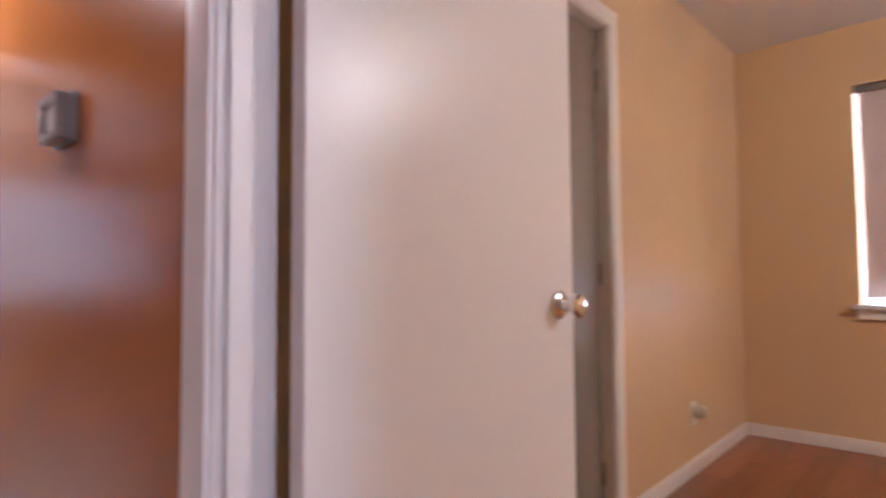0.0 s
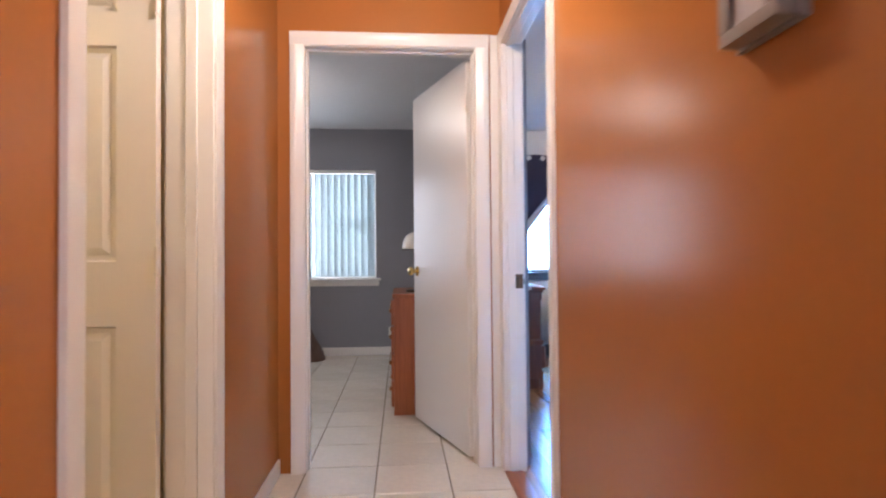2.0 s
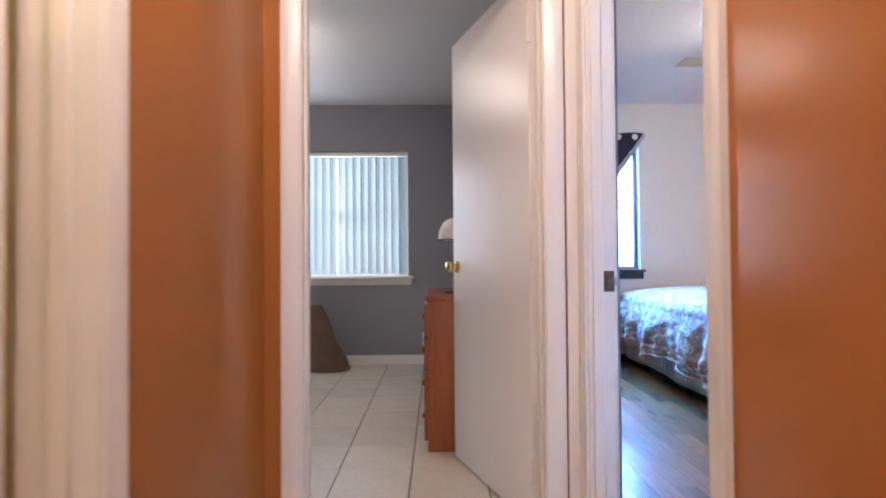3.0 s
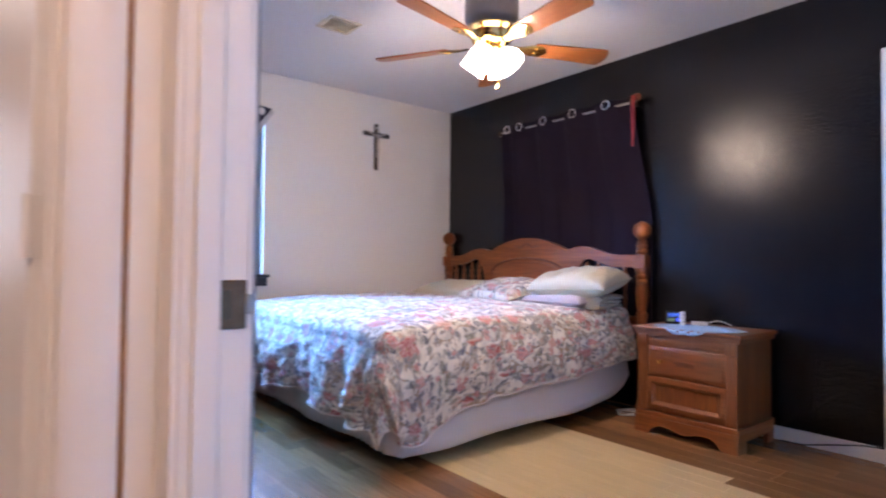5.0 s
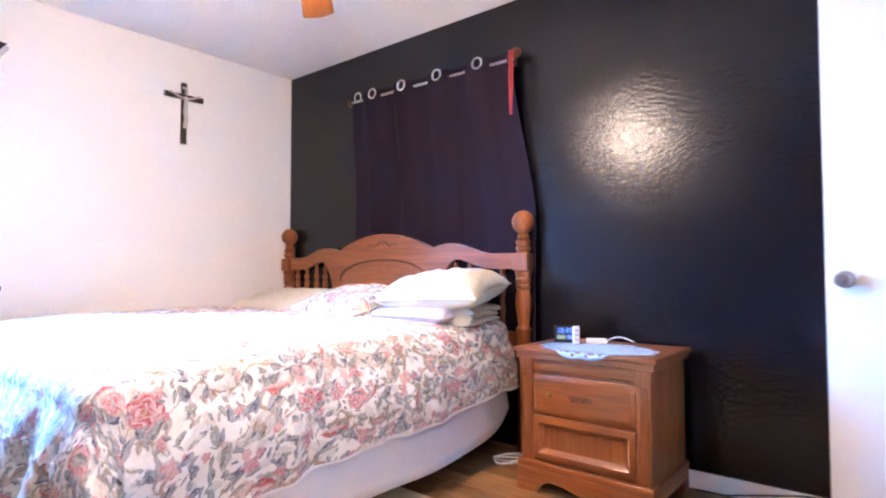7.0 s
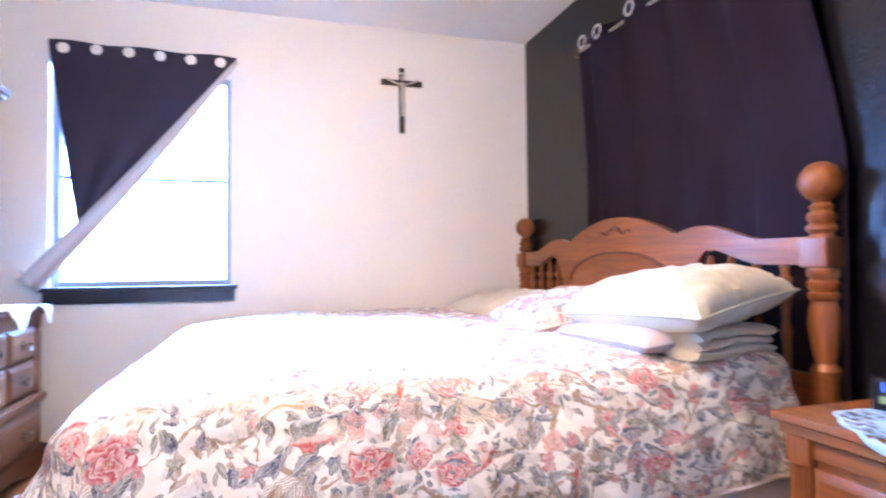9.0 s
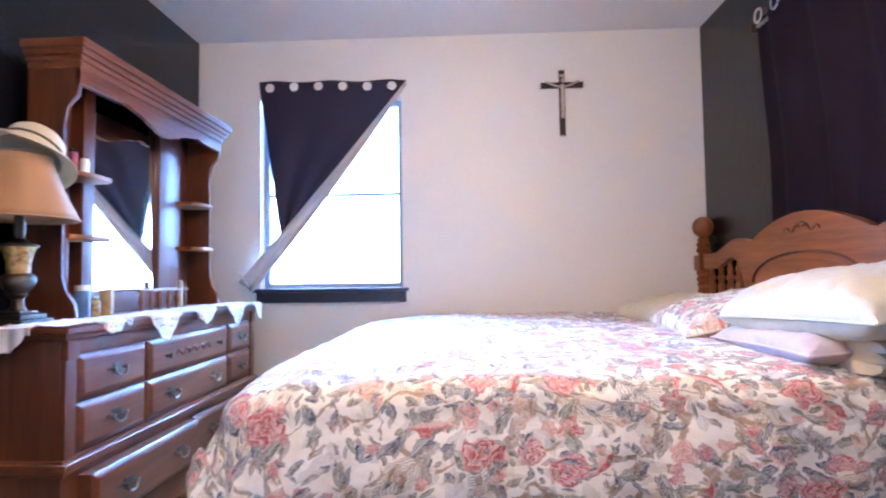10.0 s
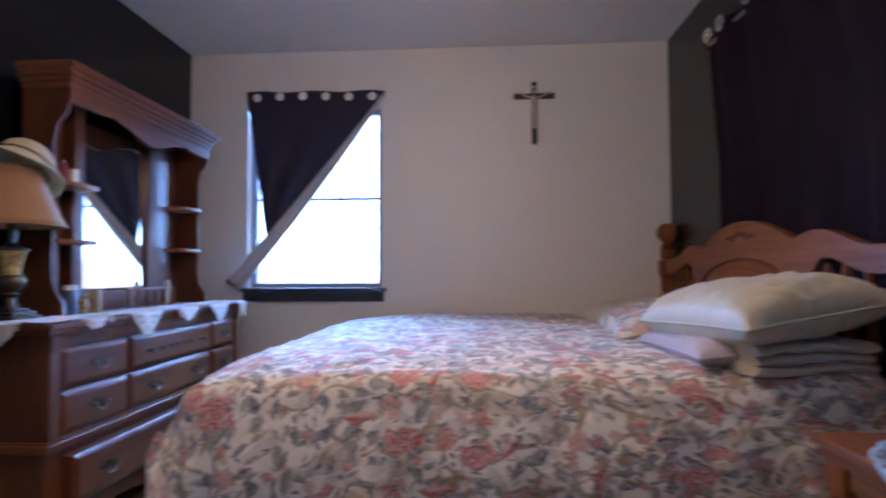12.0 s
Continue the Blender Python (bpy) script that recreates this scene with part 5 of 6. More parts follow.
def ceiling_fan():
    root = thing("ceiling_fan", pose(1.81, 1.25, 2.44), "five-blade ceiling fan with wooden blades and lit glass shades", "ceiling fan")
    part("canopy", lathe([(0.0, 0.0), (0.075, 0.0), (0.078, -0.02), (0.060, -0.05), (0.045, -0.06), (0.0, -0.06)], 28), M["fanmetal"], root)
    part("motor_housing", lathe([(0.0, -0.05), (0.10, -0.055), (0.132, -0.075), (0.140, -0.11), (0.140, -0.20), (0.125, -0.235), (0.10, -0.25), (0.0, -0.25)], 36), M["fanmetal"], root, "grey metal motor housing")
    part("flange", lathe([(0.0, -0.248), (0.135, -0.25), (0.140, -0.262), (0.115, -0.275), (0.10, -0.315), (0.075, -0.335), (0.0, -0.337)], 36), M["brass"], root, "polished brass ring")
    blade = []
    for i in range(13):
        t = i / 12
        blade.append((0.235 + 0.40 * t, 0.052 + 0.018 * t))
    tip = [(0.635 + 0.030 * math.cos(a), 0.070 * math.sin(a)) for a in [math.pi / 2 - math.pi * k / 12 for k in range(1, 12)]]
    outline = blade + tip + [(x, -y) for x, y in reversed(blade)]
    bladem = mesh_of("blade", prism(outline, -0.004, 0.004, "z", 0.002), wood("cherry_blade", (0.36, 0.115, 0.030), (0.24, 0.070, 0.018), 0.35, "x"))
    ironm = mesh_of("blade_iron", merge(prism([(0.095, 0.014), (0.17, 0.020), (0.22, 0.044), (0.275, 0.046), (0.30, 0.02), (0.31, 0.0), (0.30, -0.02), (0.275, -0.046), (0.22, -0.044), (0.17, -0.020), (0.095, -0.014)], -0.010, -0.0045, "z", 0.002), lathe([(0.0, -0.016), (0.008, -0.014), (0.009, -0.010), (0.0, -0.009)], 10, pose(0.25, 0.022, 0)), lathe([(0.0, -0.016), (0.008, -0.014), (0.009, -0.010), (0.0, -0.009)], 10, pose(0.25, -0.022, 0))), M["brass"])
    for k in range(5):
        m = pose(0, 0, -0.345 + 0.015, 0, 0, -24 + 72 * k) @ pose(0, 0, 0, -13, 0, 0)
        b = new("blade", bladem)
        b.parent, b.matrix_basis = root, m
        ir = new("blade_iron", ironm)
        ir.parent = b
    part("light_fitter", lathe([(0.0, -0.335), (0.050, -0.337), (0.055, -0.36), (0.040, -0.385), (0.030, -0.42), (0.012, -0.435), (0.0, -0.44)], 24), M["brass"], root, "brass light kit")
    shade = []
    prof = [(0.022, 0.0), (0.034, 0.010), (0.053, 0.030), (0.064, 0.052), (0.066, 0.070), (0.062, 0.084), (0.068, 0.095)]
    steps = 32
    for k in range(4):
        bm = bmesh.new()
        rings = []
        for ri, (r, z) in enumerate(prof):
            fl = 0.06 if ri >= 5 else 0.02
            rings.append([bm.verts.new((r * (1 + fl * math.cos(8 * 2 * math.pi * i / steps)) * math.cos(2 * math.pi * i / steps), r * (1 + fl * math.cos(8 * 2 * math.pi * i / steps)) * math.sin(2 * math.pi * i / steps), -z)) for i in range(steps)])
        for a, b_ in zip(rings, rings[1:]):
            for i in range(steps):
                bm.faces.new((a[i], a[(i + 1) % steps], b_[(i + 1) % steps], b_[i]))
        bmesh.ops.recalc_face_normals(bm, faces=bm.faces)
        m = pose(0, 0, -0.375, 0, 0, 20 + 90 * k) @ pose(0.060, 0, 0.0, 0, -38, 0)
        s = part("glass_shade", bm, M["lampglass"], root, "lit frosted tulip glass shade", m=m)
        md = s.modifiers.new("thick", "SOLIDIFY")
        md.thickness = 0.003
        part("socket", tube([(0, 0, 0.03), (0, 0, -0.012)], 0.020, 14), M["brass"], root, m=m)
    for x, y, l in ((0.03, -0.02, 0.19), (-0.02, -0.03, 0.155)):
        part("pull_chain", merge(tube([(x, y, -0.37), (x, y, -0.37 - l + 0.02)], 0.0022, 6), lathe([(0.0, 0.024), (0.006, 0.022), (0.010, 0.004), (0.007, 0.0), (0.0, 0.0)], 10, pose(x, y, -0.37 - l))), M["brass"], root, "brass pull chain")
    return root


M["fanmetal"] = material("brushed_grey_metal", (0.30, 0.27, 0.26), 0.38, metal=0.7, vary=0.1, bump=0.03)
M["lampglass"] = glow("lit_frosted_glass", (1.0, 0.95, 0.88), 16.0)
ceiling_fan()


def wavy_curtain():
    root = thing("curtain", pose(0, 0, 0), "dark plum grommet curtain hanging behind the headboard", "curtain")
    bm = bmesh.new()
    cols = []
    n, k = 170, 30
    for i in range(n + 1):
        t = i / n
        col = []
        for j in range(k + 1):
            f = j / k
            z = 2.135 - (2.135 - 0.34) * f
            yr = 1.315 - 0.135 * min(1, f * 2.1) ** 1.2
            yl = 2.605
            y = yl + (yr - yl) * t
            ph = t * 2 * math.pi * 4.5 + 0.5
            low = min(1, max(0, (2.05 - z) / 0.55))
            a = 0.026 + (0.013 - 0.026) * low
            x = 3.212 + 0.040 * low + a * math.sin(ph) + 0.005 * f * math.sin(ph * 2.3 + 3 * f) + 0.003 * noise.noise(Vector((t * 9, f * 3, 2)))
            y += 0.012 * math.sin(ph * 2) * (0.4 + f) + 0.015 * f * noise.noise(Vector((t * 6, f * 2, 5)))
            col.append(bm.verts.new((min(x, 3.268), y, z)))
        cols.append(col)
    for a, b_ in zip(cols, cols[1:]):
        for j in range(k):
            bm.faces.new((a[j], b_[j], b_[j + 1], a[j + 1]))
    p = part("panel", bm, M["curtain"], root)
    md = p.modifiers.new("thick", "SOLIDIFY")
    md.thickness = 0.003
    part("curtain_rod", tube([(3.224, 2.64, 2.098), (3.224, 1.31, 2.092)], 0.008, 12), M["steel"], root, "steel curtain rod")
    for y in (2.62, 1.33):
        part("rod_bracket", blk(3.195, 3.2745, y - 0.01, y + 0.01, 2.070, 2.112, 0.003), M["bronze"], root)
    part("rod_finial", lathe([(0.0, -0.03), (0.016, -0.026), (0.026, -0.005), (0.024, 0.015), (0.010, 0.028), (0.0, 0.03)], 16, pose(3.205, 1.285, 2.115, 90, 0, 0)), M["darkoak"], root, "brown turned rod finial")
    for y in (2.495, 2.358, 2.099, 1.811, 1.516):
        part("grommet", ring(0.030, 0.007, pose(3.168, y, 2.100, 0, 90, 0)), M["chrome"], root, "shiny chrome grommet")
    return root


def ring(r, t, m, steps=24, tubes=8):
    bm = bmesh.new()
    rows = []
    for i in range(steps):
        a = 2 * math.pi * i / steps
        rows.append([bm.verts.new(((r + t * math.cos(2 * math.pi * j / tubes)) * math.cos(a), (r + t * math.cos(2 * math.pi * j / tubes)) * math.sin(a), t * 0.7 * math.sin(2 * math.pi * j / tubes))) for j in range(tubes)])
    for i in range(steps):
        for j in range(tubes):
            bm.faces.new((rows[i][j], rows[(i + 1) % steps][j], rows[(i + 1) % steps][(j + 1) % tubes], rows[i][(j + 1) % tubes]))
    bm.transform(m)
    bmesh.ops.recalc_face_normals(bm, faces=bm.faces)
    return bm


wavy_curtain()
rr = thing("red_ribbon", pose(3.155, 1.282, 2.115), "thin red ribbon hanging from the curtain rod", "ribbon")
part("loop", merge(tube([(0.0, 0.010, 0), (0.002, 0.013, -0.15), (0, 0.008, -0.34)], 0.005, 6), tube([(0.006, -0.004, 0), (0.006, -0.002, -0.18), (0.004, 0.006, -0.345)], 0.005, 6)), material("red_satin", (0.38, 0.02, 0.02), 0.5, vary=0.1, bump=0), rr)


def tied_curtain():
    root = thing("window_curtain", pose(0, 0, 0), "dark navy curtain tied aside over the window, grey lining showing", "curtain")
    bm = bmesh.new()
    n, k = 46, 40
    rows = []
    for j in range(k + 1):
        f = j / k
        zt = 2.164 - 1.03 * f
        xl = 0.536 + 0.155 * f ** 1.15
        xr = 1.462 + (0.692 - 1.462) * f
        row = []
        for i in range(n + 1):
            t = i / n
            x = xl + (xr - xl) * t
            z = zt - 0.012 * t * (1 - f) + 0.006 * math.sin(t * 16) * (1 - f) - 0.012 * math.sin(math.pi * t) * f
            y = 3.345 + 0.010 * math.sin(t * 15 + f * 5) * (0.4 + f) + 0.010 * noise.noise(Vector((t * 3, f * 4, 1)))
            row.append(bm.verts.new((x, min(y, 3.37), z)))
        rows.append(row)
    for a, b_ in zip(rows, rows[1:]):
        for i in range(n):
            bm.faces.new((a[i], a[i + 1], b_[i + 1], b_[i]))
    p = part("panel", bm, M["navy"], root)
    md = p.modifiers.new("thick", "SOLIDIFY")
    md.thickness = 0.003
    bm = bmesh.new()
    rows = []
    for j in range(k + 1):
        f = j / k
        cx = 1.455 + (0.44 - 1.455) * f
        cz = 2.13 + (0.905 - 2.13) * f - 0.02 * math.sin(math.pi * f)
        wdt = 0.020 + 0.125 * f * (1 - 0.35 * f)
        row = []
        for i in range(11):
            t = i / 10
            off = (t - 0.15) * wdt
            row.append(bm.verts.new((cx + off * 0.77, 3.325 + 0.012 * math.sin(t * 9 + f * 3) * f - 0.03 * f * (1 - t) , cz - off * 0.64)))
        rows.append(row)
    for a, b_ in zip(rows, rows[1:]):
        for i in range(10):
            bm.faces.new((a[i], a[i + 1], b_[i + 1], b_[i]))
    p = part("lining", bm, M["lining"], root, "grey lining folded forward along the edge")
    md = p.modifiers.new("thick", "SOLIDIFY")
    md.thickness = 0.003
    part("tieback", ring(0.042, 0.008, pose(0.455, 3.315, 0.925, 0, 60, 20)), M["lining"], root)
    for i in range(6):
        x = 0.606 + 0.1535 * i
        part("grommet", ring(0.021, 0.007, pose(x, 3.336, 2.122 + 0.006 * math.sin(i), 90, 0, 0)), M["plastic"], root, "white round grommet")
        # A wall-white disc stands in for the wall seen through each grommet.
        part("grommet_hole", lathe([(0.0, 0.0), (0.018, 0.0), (0.018, 0.002), (0.0, 0.002)], 18, pose(x, 3.339, 2.122 + 0.006 * math.sin(i), 90, 0, 0)), M["white"], root, "wall-white disc in place of the open grommet")
    return root


tied_curtain()


def crucifix():
    root = thing("crucifix", pose(2.423, 3.384, 2.10, 0, 0, 0), "dark wooden crucifix with a pale metal figure", "crucifix")
    part("upright", blk(-0.017, 0.017, -0.018, 0.0, -0.315, 0.092, 0.003), M["wenge"], root)
    part("crossbar", blk(-0.130, 0.130, -0.0185, -0.001, -0.017, 0.017, 0.003), M["wenge"], root)
    for x0, x1, z0, z1 in ((-0.132, -0.128, -0.018, 0.018), (0.128, 0.132, -0.018, 0.018), (-0.018, 0.018, 0.090, 0.094), (-0.018, 0.018, -0.317, -0.313)):
        part("end_cap", blk(x0, x1, -0.020, -0.0005, z0, z1, 0.001), M["steel"], root, "pale metal end cap")
    part("title_plate", blk(-0.018, 0.018, -0.022, -0.0186, 0.048, 0.066, 0.001), M["steel"], root)
    fig = merge(tube([(-0.10, -0.026, 0.018), (-0.05, -0.028, -0.004), (0.0, -0.032, -0.022), (0.05, -0.028, -0.004), (0.10, -0.026, 0.018)], 0.007, 8), tube([(0, -0.034, -0.005), (0.002, -0.036, -0.05), (-0.002, -0.034, -0.10), (0.004, -0.036, -0.15), (0.0, -0.030, -0.21)], 0.014, 10), lathe([(0, -0.016), (0.012, -0.008), (0.014, 0.004), (0.009, 0.015), (0, 0.018)], 12, pose(0.004, -0.034, 0.022)))
    part("figure", fig, M["pewter"], root, "pale cast figure")
    return root


M["wenge"] = wood("dark_cross_wood", (0.045, 0.026, 0.018), (0.020, 0.012, 0.008), 0.4)
M["pewter"] = material("pale_pewter", (0.50, 0.42, 0.36), 0.4, metal=0.4, vary=0.15, bump=0.1)
crucifix()


def table_lamp():
    root = thing("table_lamp", pose(0.33, 1.728, 0.7925), "table lamp with a bronze urn base and tan bell shade, unlit", "table lamp")
    part("plinth", merge(blk(-0.072, 0.072, -0.072, 0.072, 0.0, 0.018, 0.004), blk(-0.058, 0.058, -0.058, 0.058, 0.018, 0.034, 0.005), blk(-0.042, 0.042, -0.042, 0.042, 0.034, 0.046, 0.005)), M["bronze"], root)
    part("urn", lathe([(0.0, 0.044), (0.030, 0.046), (0.020, 0.060), (0.018, 0.085), (0.030, 0.098), (0.026, 0.104), (0.046, 0.125), (0.052, 0.145), (0.047, 0.162), (0.036, 0.170), (0.0, 0.171)], 24), M["bronze"], root, "dark bronze turned urn")
    part("marbled_vase", lathe([(0.0, 0.168), (0.034, 0.168), (0.036, 0.20), (0.042, 0.235), (0.050, 0.258), (0.0, 0.259)], 24), M["tortoise"], root, "golden tortoiseshell vase")
    part("collar", lathe([(0.0, 0.257), (0.056, 0.258), (0.058, 0.266), (0.030, 0.274), (0.016, 0.288), (0.018, 0.32), (0.014, 0.37), (0.0, 0.371)], 24), M["bronze"], root)
    bm = bmesh.new()
    steps, rings = 48, []
    for r, z in ((0.176, 0.352), (0.166, 0.374), (0.143, 0.42), (0.121, 0.47), (0.102, 0.52), (0.088, 0.568)):
        rings.append([bm.verts.new((r * (1 - 0.028 * abs(math.sin(4 * 2 * math.pi * i / steps))) * math.cos(2 * math.pi * i / steps), r * (1 - 0.028 * abs(math.sin(4 * 2 * math.pi * i / steps))) * math.sin(2 * math.pi * i / steps), z)) for i in range(steps)])
    for a, b_ in zip(rings, rings[1:]):
        for i in range(steps):
            bm.faces.new((a[i], a[(i + 1) % steps], b_[(i + 1) % steps], b_[i]))
    bmesh.ops.recalc_face_normals(bm, faces=bm.faces)
    s = part("shade", bm, M["shade"], root, "tan fabric bell shade")
    md = s.modifiers.new("thick", "SOLIDIFY")
    md.thickness = 0.003
    part("shade_trim", ring(0.173, 0.005, pose(0, 0, 0.352), 48, 6), M["shade"], s)
    part("shade_trim", ring(0.087, 0.004, pose(0, 0, 0.568), 40, 6), M["shade"], s)
    part("harp", merge(tube([(0, 0, 0.37), (0, 0.06, 0.42), (0, 0.065, 0.50), (0, 0.02, 0.57), (0, 0, 0.575)], 0.0025, 6), tube([(0, 0, 0.37), (0, -0.06, 0.42), (0, -0.065, 0.50), (0, -0.02, 0.57), (0, 0, 0.575)], 0.0025, 6), tube([(-0.097, 0, 0.567), (0.097, 0, 0.567)], 0.0025, 6)), M["brass"], root)
    return root


M["tortoise"] = material("golden_tortoiseshell", (0.50, 0.30, 0.08), 0.25, vary=0.5, scale=30, fine=60, dark=(0.10, 0.045, 0.015), coat=0.4, bump=0.05)
table_lamp()


def sun_hat():
    root = thing("sun_hat", pose(0.335, 1.757, 1.362, -31, 8, 10), "cream straw sun hat with a dark band lying on the lamp", "hat")
    bm = bmesh.new()
    steps, rings = 48, []
    prof = [(0.158, -0.020), (0.142, -0.005), (0.125, 0.004), (0.104, 0.006), (0.100, 0.012), (0.097, 0.045), (0.090, 0.075), (0.074, 0.092), (0.045, 0.101), (0.012, 0.103)]
    for k, (r, z) in enumerate(prof):
        ring_ = []
        for i in range(steps):
            a = 2 * math.pi * i / steps
            wave = 0.016 * math.sin(2 * a + 0.8) * (1 if k < 2 else 0.4 if k == 2 else 0)
            ring_.append(bm.verts.new((r * math.cos(a) * 0.95, r * math.sin(a), z + wave)))
        rings.append(ring_)
    for a, b_ in zip(rings, rings[1:]):
        for i in range(steps):
            bm.faces.new((a[i], a[(i + 1) % steps], b_[(i + 1) % steps], b_[i]))
    bm.faces.new(rings[-1])
    bmesh.ops.recalc_face_normals(bm, faces=bm.faces)
    c = part("crown_and_brim", bm, M["straw"], root)
    md = c.modifiers.new("thick", "SOLIDIFY")
    md.thickness = 0.003
    band = ring(0.100, 0.004, pose(0, 0, 0.020), 48, 6)
    band.transform(Matrix.Diagonal((0.95, 1, 1.6, 1)))
    part("band", band, M["bronze"], root, "thin dark hat band")
    return root


sun_hat()


def runner():
    """A white lace runner on the dresser with pointed flaps over the front edge."""
    root = thing("lace_runner", pose(0, 0, 0), "white lace runner with points over the dresser edge", "lace runner")
    def grid(fn, nu, nv, keep=None):
        bm = bmesh.new()
        g = [[bm.verts.new(fn(i / nu, j / nv)) for j in range(nv + 1)] for i in range(nu + 1)]
        for i in range(nu):
            for j in range(nv):
                if keep is None or keep(i, j):
                    bm.faces.new((g[i][j], g[i + 1][j], g[i + 1][j + 1], g[i][j + 1]))
        bmesh.ops.delete(bm, geom=[v for v in bm.verts if not v.link_faces], context="VERTS")
        return bm
    def hang(y):
        t = (y - 1.60) / 1.52 * 4.5
        f = abs((t % 1.0) - 0.5) * 2
        lace = 0.006 * abs(math.sin(y * 60))
        point = 0.5 - 0.5 * math.cos(math.pi * (1 - f) ** 1.15)
        return 1.6 * lace + (-0.030 + (0.105 + 0.022 * math.sin(y * 7)) * point if y > 1.74 else 0.004)
    def cloth_at(u, v):
        y = 1.58 + 1.54 * u
        over = hang(y)
        wave = 0.010 * noise.noise(Vector((u * 26, v * 6, 3)))
        depth = 0.19 + over
        s = v * depth
        back = 0.44 if y > 1.86 else 0.40
        if s < 0.628 - back:
            return (back + s, y, 0.7965 + abs(wave))
        h = s - (0.628 - back)
        return (0.630 + wave + 0.004, y, 0.796 - h)
    p = part("cloth", grid(cloth_at, 230, 34, lambda i, j: not (j > 23 and j < 33 and (i + j) % 4 == 0 and j % 2)), M["lace"], root)
    md = p.modifiers.new("thick", "SOLIDIFY")
    md.thickness = 0.002
    def end_flap(u, v):
        x = 0.36 + 0.15 * u
        over = 0.020 + 0.055 * math.sin(math.pi * min(1, u * 1.15)) ** 0.7 + 0.006 * abs(math.sin(u * 14))
        s = v * over
        return (x, 1.561 - 0.003 * math.sin(u * 20), 0.797 - s) if v > 0.06 else (x, 1.585, 0.797)
    p = part("end_flap", grid(end_flap, 44, 14), M["lace"], root)
    md = p.modifiers.new("thick", "SOLIDIFY")
    md.thickness = 0.002
    return root


runner()


def doily():
    root = thing("doily", pose(2.93, 0.72, 0.6135), "pale blue lace doily on the nightstand", "doily")
    bm = bmesh.new()
    steps, nr = 96, 16
    rings = []
    for k in range(nr + 1):
        r = 0.20 * k / nr
        ring_ = []
        for i in range(steps):
            a = 2 * math.pi * i / steps
            rr_ = r * (1 + (0.06 * abs(math.sin(6 * a)) if k > 10 else 0)) * (0.93 + 0.07 * abs(math.cos(2 * a)))
            x, y = rr_ * math.cos(a) * 0.88, rr_ * math.sin(a) * 1.22
            z = 0.001 + 0.002 * abs(noise.noise(Vector((x * 40, y * 40, 1))))
            edge = -0.150
            if x < edge:
                z -= (edge - x) * 0.95
                x = edge - 0.003
            ring_.append(bm.verts.new((x, y, z)))
        rings.append(ring_)
    for k in range(nr):
        for i in range(steps):
            if k >= 11 and k < 15 and (i + 2 * k) % 4 < 2 and (k % 2 or i % 2):
                continue
            if k == 0:
                if i % 2 == 0:
                    continue
            bm.faces.new((rings[k][i], rings[k][(i + 1) % steps], rings[k + 1][(i + 1) % steps], rings[k + 1][i]))
    bmesh.ops.delete(bm, geom=[v for v in bm.verts if not v.link_faces], context="VERTS")
    bmesh.ops.recalc_face_normals(bm, faces=bm.faces)
    p = part("cloth", bm, M["bluelace"], root)
    md = p.modifiers.new("thick", "SOLIDIFY")
    md.thickness = 0.0015
    return root


doily()


def writing(body, size, mat, m, parent, name="digits"):
    """Characters in Blender's own font as a thin mesh."""
    cu = bpy.data.curves.new(name, "FONT")
    cu.body, cu.size, cu.extrude, cu.align_x, cu.align_y = body, size, 0.0004, "CENTER", "CENTER"
    tmp = bpy.data.objects.new(name, cu)
    me = bpy.data.meshes.new_from_object(tmp)
    bpy.data.objects.remove(tmp)
    bpy.data.curves.remove(cu)
    me.materials.clear()
    me.materials.append(mat)
    ob = new(name, me)
    ob.parent, ob.matrix_basis = parent, m
    return ob


def alarm_clock():
    root = thing("alarm_clock", pose(3.03, 0.915, 0.6165, 0, 0, -58), "black digital alarm clock with a lit blue display", "alarm clock")
    part("case", blk(-0.055, 0.055, -0.018, 0.018, 0.0, 0.078, 0.005, 3), M["blackplastic"], root)
    part("display", blk(-0.044, 0.044, -0.0192, -0.0175, 0.014, 0.070, 0.001, 1), glow("clock_display", (0.010, 0.014, 0.030), 0.3), root, "dark lit display")
    writing("10:45", 0.031, glow("blue_digits", (0.05, 0.22, 1.0), 1.1), pose(-0.008, -0.0196, 0.054, 90, 0, 0), root)
    part("date_field", blk(0.006, 0.042, -0.0200, -0.0190, 0.017, 0.034, 0.0005, 1), glow("blue_field", (0.05, 0.12, 1.0), 1.0), root, "blue lit field")
    part("icon_field", blk(-0.042, -0.004, -0.0200, -0.0190, 0.017, 0.034, 0.0005, 1), glow("green_field", (0.10, 0.16, 0.09), 0.8), root, "dim green field")
    return root


alarm_clock()
ch = thing("charger_block", pose(2.99, 0.845, 0.6165, 0, 0, -50), "white upright remote with buttons", "remote")
part("body", blk(-0.013, 0.013, -0.012, 0.012, 0.0, 0.080, 0.004, 3), M["plastic"], ch)
for z in (0.022, 0.042, 0.062):
    part("button", blk(-0.008, 0.008, -0.0135, -0.0115, z - 0.005, z + 0.005, 0.0008, 1), M["lining"], ch)
pa = thing("power_adapter", pose(3.06, 0.78, 0.6165, 0, 0, -62), "white power adapter with a cable on a doily", "power adapter")
part("body", blk(-0.045, 0.045, -0.014, 0.014, 0.001, 0.024, 0.006, 3), M["plastic"], pa)
part("cable", tube([(0.044, 0.0, 0.012)] + [(0.05 + 0.013 * i, 0.02 * math.sin(i * 0.5), 0.016 + 0.014 * math.sin(i * 0.4)) for i in range(9)] + [(0.17, 0.05, 0.006)], 0.003, 6), M["plastic"], pa)


